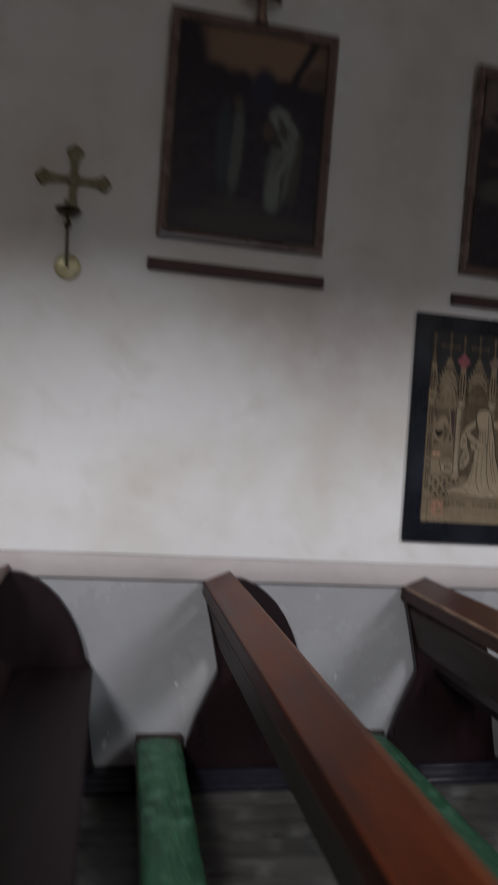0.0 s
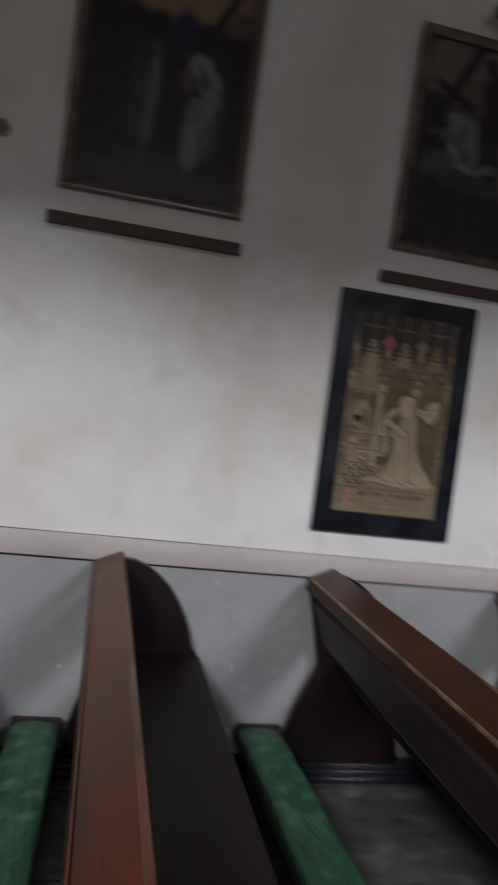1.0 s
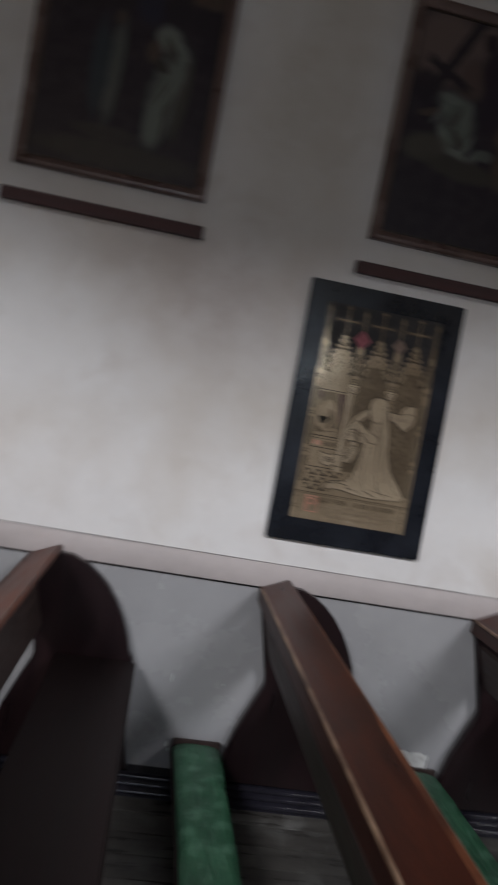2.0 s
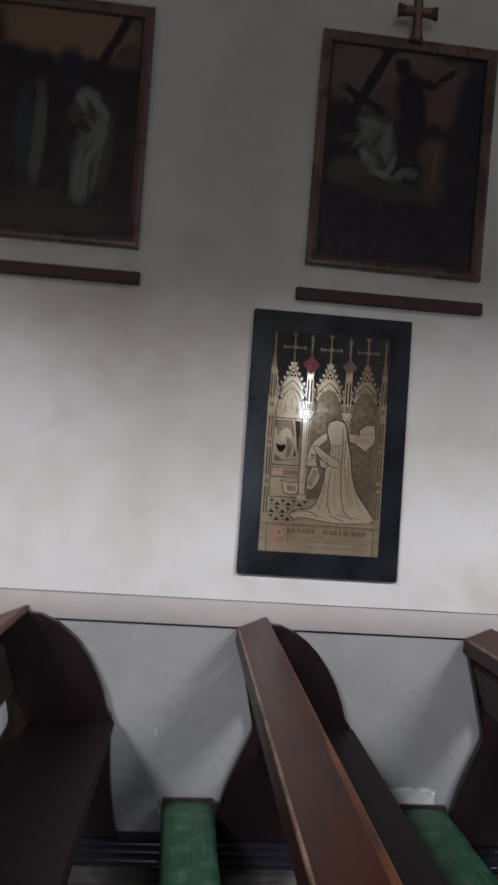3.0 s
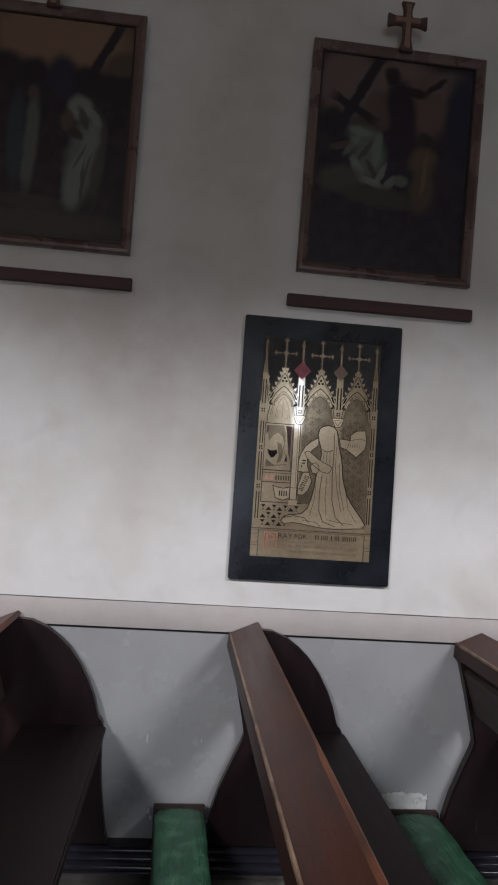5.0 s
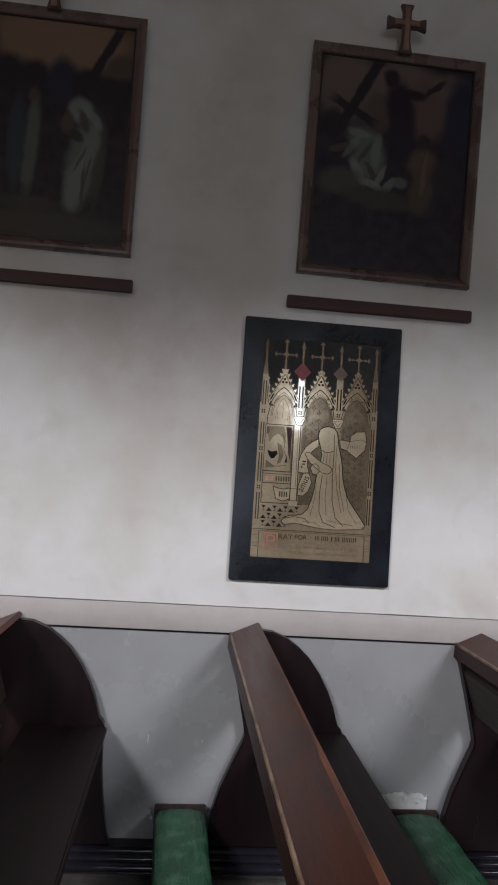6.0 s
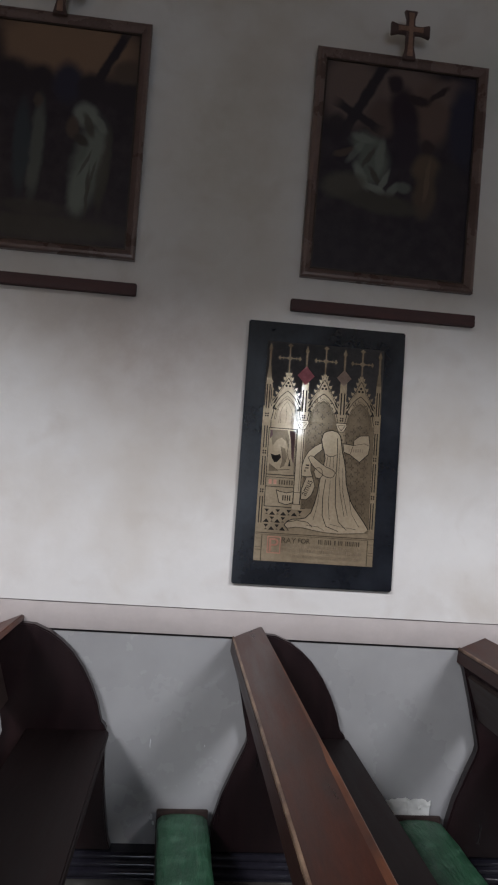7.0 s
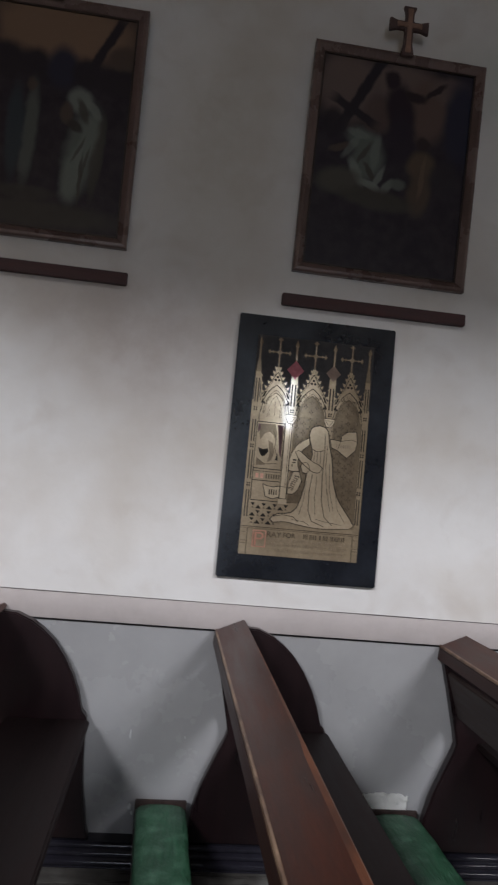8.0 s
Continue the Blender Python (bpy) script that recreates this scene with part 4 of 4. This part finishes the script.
robe_foot = [(0.905, 0.150), (0.810, 0.146), (0.690, 0.141), (0.580, 0.143), (0.480, 0.150), (0.400, 0.158), (0.333, 0.160), (0.262, 0.152), (0.236, 0.166), (0.258, 0.182), (0.300, 0.194), (0.360, 0.197), (0.410, 0.204), (0.452, 0.228), (0.478, 0.270), (0.500, 0.325), (0.510, 0.380), (0.530, 0.431), (0.545, 0.480), (0.532, 0.512)]
robe = robe_top + robe_foot
inlay("robe", [robe], BRASS_PALE, 3, "pale brass robed silhouette")
sleeve = [(0.401, 0.479), (0.420, 0.487), (0.442, 0.485), (0.510, 0.456), (0.560, 0.440), (0.612, 0.430), (0.638, 0.417), (0.626, 0.400), (0.600, 0.392), (0.556, 0.396), (0.516, 0.410), (0.462, 0.432), (0.425, 0.455)]
bundle = [(0.456, 0.415), (0.468, 0.432), (0.500, 0.436), (0.526, 0.424), (0.530, 0.400), (0.508, 0.386), (0.474, 0.390)]
inlay("sleeve_fold", [sleeve], BRASS_PALE, 5, "pale folded sleeve shape")
inlay("bundle", [bundle], BRASS_PALE, 6)
lines = ribbon(robe_top, 0.0075) + ribbon(robe_foot[:8], 0.004) + ribbon(robe_foot[7:] + robe_top[:1], 0.007)
for pts in ([(0.640, 0.575), (0.648, 0.50), (0.645, 0.38), (0.655, 0.27), (0.690, 0.195), (0.760, 0.160)], [(0.560, 0.385), (0.545, 0.300), (0.550, 0.220), (0.585, 0.172), (0.690, 0.152)], [(0.545, 0.500), (0.575, 0.490), (0.615, 0.492), (0.640, 0.500)], [(0.262, 0.180), (0.340, 0.190), (0.430, 0.185), (0.470, 0.165)]):
    lines += ribbon(pts, 0.005)
for pts in ([(0.600, 0.380), (0.595, 0.280), (0.612, 0.200)], [(0.515, 0.350), (0.505, 0.270), (0.475, 0.195)], [(0.700, 0.440), (0.712, 0.330), (0.762, 0.225)], [(0.668, 0.520), (0.668, 0.420), (0.692, 0.320), (0.735, 0.220)], [(0.565, 0.488), (0.560, 0.446)], [(0.590, 0.488), (0.588, 0.442)], [(0.615, 0.488), (0.618, 0.436)],
            [(0.420, 0.172), (0.520, 0.167), (0.570, 0.152)], [(0.620, 0.182), (0.700, 0.174), (0.840, 0.165)], [(0.772, 0.300), (0.795, 0.235), (0.865, 0.178)]):
    lines += ribbon(pts, 0.0028)
tagged(inlay("robe_outline", lines, INK, 4), kind="stuff")
tagged(inlay("sleeve_outline", ribbon(sleeve + sleeve[:1], 0.005) + ribbon(bundle + bundle[:1], 0.0045), INK, 7), kind="stuff")
upper_scroll = [(0.510, 0.550), (0.453, 0.532), (0.405, 0.508), (0.370, 0.473), (0.353, 0.437), (0.353, 0.393), (0.397, 0.390), (0.448, 0.393), (0.430, 0.420), (0.428, 0.455), (0.460, 0.490), (0.516, 0.518)]
lower_scroll = [(0.397, 0.389), (0.448, 0.391), (0.473, 0.349), (0.447, 0.308), (0.407, 0.286), (0.360, 0.287), (0.362, 0.332)]
right_scroll = [(0.688, 0.553), (0.740, 0.551), (0.778, 0.548), (0.782, 0.573), (0.832, 0.594), (0.905, 0.598), (0.920, 0.550), (0.908, 0.512), (0.838, 0.473), (0.752, 0.505), (0.700, 0.515)]
for edge in (upper_scroll, lower_scroll, right_scroll):
    inlay("scroll_band", [edge], BRASS_PALE, 3, "curling brass scroll")
    inlay("scroll_outline", ribbon(edge + edge[:1], 0.0055), INK, 4)
inlay("scroll_marks", [rect(0.385, 0.415, 0.440, 0.446), rect(0.383, 0.410, 0.428, 0.433), rect(0.378, 0.386, 0.412, 0.422)], INK, 4)
tagged(inlay("scroll_marks", [rect(0.74 + 0.019 * k, 0.750 + 0.019 * k, 0.517, 0.534) for k in range(7)], INK_FAINT, 4), kind="stuff")
inlay("scroll_fold", ribbon([(0.778, 0.548), (0.870, 0.560), (0.920, 0.550)], 0.004) + ribbon([(0.752, 0.505), (0.778, 0.548)], 0.004), INK_SOFT, 4)

# floor of dark triangles and the inscription
for r in range(3):
    for c in range(7):
        u, v = 0.085 + 0.046 * c, 0.140 + 0.034 * r
        if u < 0.27 or r == 2 and u < 0.40:
            if (c + r) % 2:
                inlay("floor_triangle", [[(u - 0.026, v), (u + 0.026, v), (u, v + 0.017)]], INK, 1)
            else:
                inlay("floor_triangle", [[(u - 0.020, v + 0.026), (u + 0.020, v + 0.026), (u, v + 0.012)]], INK, 1)
                inlay("floor_triangle", [[(u - 0.012, v + 0.002), (u + 0.012, v + 0.002), (u, v + 0.010)]], INK_SOFT, 1)
inlay("inscription_rules", ribbon([(0.0, 0.126), (1.0, 0.126)], 0.006) + ribbon([(0.0, 0.119), (1.0, 0.119)], 0.003) + ribbon([(0.060, 0.0), (0.060, 0.119)], 0.006) + ribbon([(0.948, 0.0), (0.948, 0.119)], 0.006), INK_SOFT, 1)
for u in (0.03, 0.975):
    inlay("base_lines", ribbon([(u - 0.022, 0.05), (u + 0.022, 0.05)], 0.004) + ribbon([(u - 0.022, 0.062), (u + 0.022, 0.062)], 0.003) + ribbon([(u - 0.022, 0.10), (u + 0.022, 0.10)], 0.003), INK_SOFT, 1)


def lettering(name, text, u, v, width, height, mat, label="", turn=0.0):
    """Flat letters in the built-in font, fitted to a width and height in metres, turned about their lower left corner."""
    cu = bpy.data.curves.new(name, "FONT")
    cu.body, cu.fill_mode = text, "FRONT"
    tmp = bpy.data.objects.new(name, cu)
    scene.collection.objects.link(tmp)
    bpy.context.view_layer.update()
    me = bpy.data.meshes.new_from_object(tmp.evaluated_get(bpy.context.evaluated_depsgraph_get()))
    bpy.data.objects.remove(tmp)
    bpy.data.curves.remove(cu)
    bm = bmesh.new()
    bm.from_mesh(me)
    bpy.data.meshes.remove(me)
    xs, ys = [p.co.x for p in bm.verts], [p.co.y for p in bm.verts]
    x0, y0, kx, ky = min(xs), min(ys), width / (max(xs) - min(xs)), height / (max(ys) - min(ys))
    ox, oz = uv(u, v)
    c, s = math.cos(radians(turn)), math.sin(radians(turn))
    for p in bm.verts:
        a, b = (p.co.x - x0) * kx, (p.co.y - y0) * ky
        p.co = (ox + a * c - b * s, FRONT - 0.0024, oz + a * s + b * c)
    return part(name, bm, mat, plate, label)


lettering("initial_letter", "P", 0.122, 0.044, 0.036, 0.050, RED_DIM, "faded red enamel capital letter")
inlay("initial_border", ribbon([(0.110, 0.038), (0.215, 0.038), (0.215, 0.110), (0.110, 0.110), (0.110, 0.038)], 0.009), RED_DIM, 1)
lettering("lettering", "RAY", 0.225, 0.086, 0.055, 0.020, INK_SOFT, "engraved dark capital letters")
lettering("lettering", "FOR", 0.362, 0.088, 0.046, 0.018, INK_SOFT, "engraved dark capital letters")
lettering("lettering", "amus", 0.402, 0.302, 0.062, 0.018, INK, "engraved black letters on a scroll", 67)
rnd = random.Random(7)
for row, (v0, v1) in enumerate(((0.088, 0.109), (0.067, 0.081), (0.047, 0.061), (0.022, 0.035))):
    bars, u = [], (0.50, 0.225, 0.225, 0.30)[row]
    while u < 0.90:
        w = rnd.uniform(0.008, 0.016)
        if rnd.random() > 0.16:
            bars.append(rect(u, u + w * 0.7, v0, v1))
        u += w + 0.004
    tagged(inlay("inscription_line", bars, INK_SOFT if row == 0 else INK_FAINT, 1), kind="stuff")


# ---- gilt cross and candle bracket ----
ctr = (-0.735, 2.415)
gilt_cross = thing("wall_cross", (ctr[0], 0, ctr[1]), "gilt metal cross with budded arms fixed on the plaster wall", "cross")
bm = prism(cross_outline(0.105, 0.10, 0.11, 0.015, 0.008), "y", -0.022, -0.004, 0.004)
part("cross_body", bm, BRONZE, gilt_cross)
for ax, az in ((0.105, 0), (-0.105, 0), (0, 0.10), (0, -0.11)):
    bm = bmesh.new()
    for dx, dz in ((0, 0), (0.6, 0.9), (0.6, -0.9), (1.3, 0)):
        ox, oz = (dx, dz) if ax > 0 else (-dx, dz) if ax < 0 else (dz, dx) if az > 0 else (dz, -dx)
        merge(bm, lathe([(0.004, -0.006), (0.014, -0.007), (0.018, -0.012), (0.015, -0.02), (0.006, -0.025)], (ax + 0.018 * ox, 0, az + 0.018 * oz), "y", 12))
    part("bud", bm, BRONZE, gilt_cross)
part("boss", lathe([(0.003, -0.030), (0.018, -0.028), (0.026, -0.02), (0.026, -0.004)], (0, 0, 0), "y", 16), BRONZE, gilt_cross)

bracket = thing("candle_bracket", (-0.737, 0, 2.075), "brass wall candle bracket with round backplate and drip pan", "sconce")
part("backplate", lathe([(0.012, -0.020), (0.020, -0.016), (0.034, -0.014), (0.046, -0.010), (0.052, -0.005), (0.052, -0.001)], (0, 0, 0), "y", 32), GOLD, bracket, "round yellow brass backplate")
part("arm", tube([(0, -0.016, 0), (0, -0.045, -0.004), (0, -0.075, 0.012), (0, -0.09, 0.045), (-0.002, -0.095, 0.10), (-0.004, -0.095, 0.175)], [0.008, 0.0075, 0.007, 0.007, 0.0065, 0.009]), IRON, bracket, "dark curved arm")
part("knop", lathe([(0.006, 0.125), (0.013, 0.132), (0.015, 0.142), (0.012, 0.152), (0.006, 0.158)], (-0.003, -0.095, 0), "z", 16), IRON, bracket)
part("drip_pan", lathe([(0.010, 0.172), (0.030, 0.176), (0.046, 0.188), (0.050, 0.198), (0.047, 0.199), (0.030, 0.184), (0.010, 0.181)], (-0.004, -0.095, 0), "z", 28), IRON, bracket, "dished drip pan")
part("candle_socket", lathe([(0.016, 0.181), (0.018, 0.20), (0.016, 0.225), (0.019, 0.232), (0.014, 0.232), (0.013, 0.19)], (-0.004, -0.095, 0), "z", 20), BRONZE, bracket)

# ---- crumpled paper on the end of a kneeler ----
def crumpled_sheet(w, d, seed, lift):
    bm = bmesh.new()
    n = 9
    g = [[bm.verts.new((w * (i / n - 0.5), d * (j / n - 0.5) + 0.010 * noise.noise(Vector((i * 0.7, j * 0.6, seed + 5))),
                        max(0.0, lift * (j / n) ** 1.3 + 0.009 * noise.noise(Vector((i * 0.55, j * 0.5, seed)))))) for j in range(n + 1)] for i in range(n + 1)]
    for i in range(n):
        for j in range(n):
            bm.faces.new((g[i][j], g[i + 1][j], g[i + 1][j + 1], g[i][j + 1]))
    bmesh.ops.solidify(bm, geom=bm.faces[:], thickness=0.0012)
    bmesh.ops.recalc_face_normals(bm, faces=bm.faces)
    return bm


for x, y, turn, w, tip, seed in ((1.430, -0.014, 3, 0.104, -7, 3.0), (1.520, -0.010, -4, 0.100, 5, 9.0)):
    sheet = piece("paper", crumpled_sheet(w, 0.066, seed, 0.004), PAPER, "crumpled white paper tucked upright between kneeler and wall", "paper", group="papers on the kneeler")
    sheet.matrix_world = pose(x, y, 0.241, 84, tip, turn)


# ---- floor boards, laid along the wall ----
BW = 0.118
ENDS = [(-5.0, -3.1, -0.55, 2.2, 5.0), (-5.0, -2.2, 0.75, 3.3, 5.0), (-5.0, -3.8, -1.35, 1.45, 5.0)]
plank_meshes = {}
floor_ob = bpy.data.objects["floor"]
for r in range(32):
    cuts = ENDS[(r * 7) % 3]
    for c, (p, q) in enumerate(zip(cuts, cuts[1:])):
        if (p, q) not in plank_meshes:
            h = (q - p) / 2 - 0.0015
            plank_meshes[p, q] = mesh_of("plank", box(-h, h, -BW / 2 + 0.0015, BW / 2 - 0.0015, -0.022, 0.0, 0.002), BOARDS)
        ob = new("plank", plank_meshes[p, q])
        ob.parent = floor_ob
        ob.location = ((p + q) / 2, -0.055 - BW * (r + 0.5), 0.0006 * ((r * 5 + c * 3) % 4 - 3))


# ---- pale flecks that paint glints on the grey gloss ----
def chip(w, h, seed):
    r = random.Random(seed)
    pts = [(w / 2 * r.uniform(0.5, 1) * math.cos(a), h / 2 * r.uniform(0.6, 1) * math.sin(a)) for a in [2 * math.pi * k / 9 for k in range(9)]]
    return prism(pts, "y", -0.0016, -0.0002)


for x, z, w, h, seed in ((0.499, 0.442, 0.007, 0.045, 1), (-0.19, 0.415, 0.014, 0.02, 2), (0.522, 0.180, 0.016, 0.032, 3), (0.531, 0.158, 0.012, 0.018, 4), (-0.464, 0.168, 0.022, 0.05, 5), (-0.452, 0.215, 0.01, 0.016, 6), (0.70, 0.44, 0.006, 0.012, 7)):
    glint = piece("paint_chip", chip(w, h, seed), GLINT, "small pale fleck painting a glint on the glossy grey wall", "paint chip", group="chips in the dado")
    glint.location = (x, 0, z)
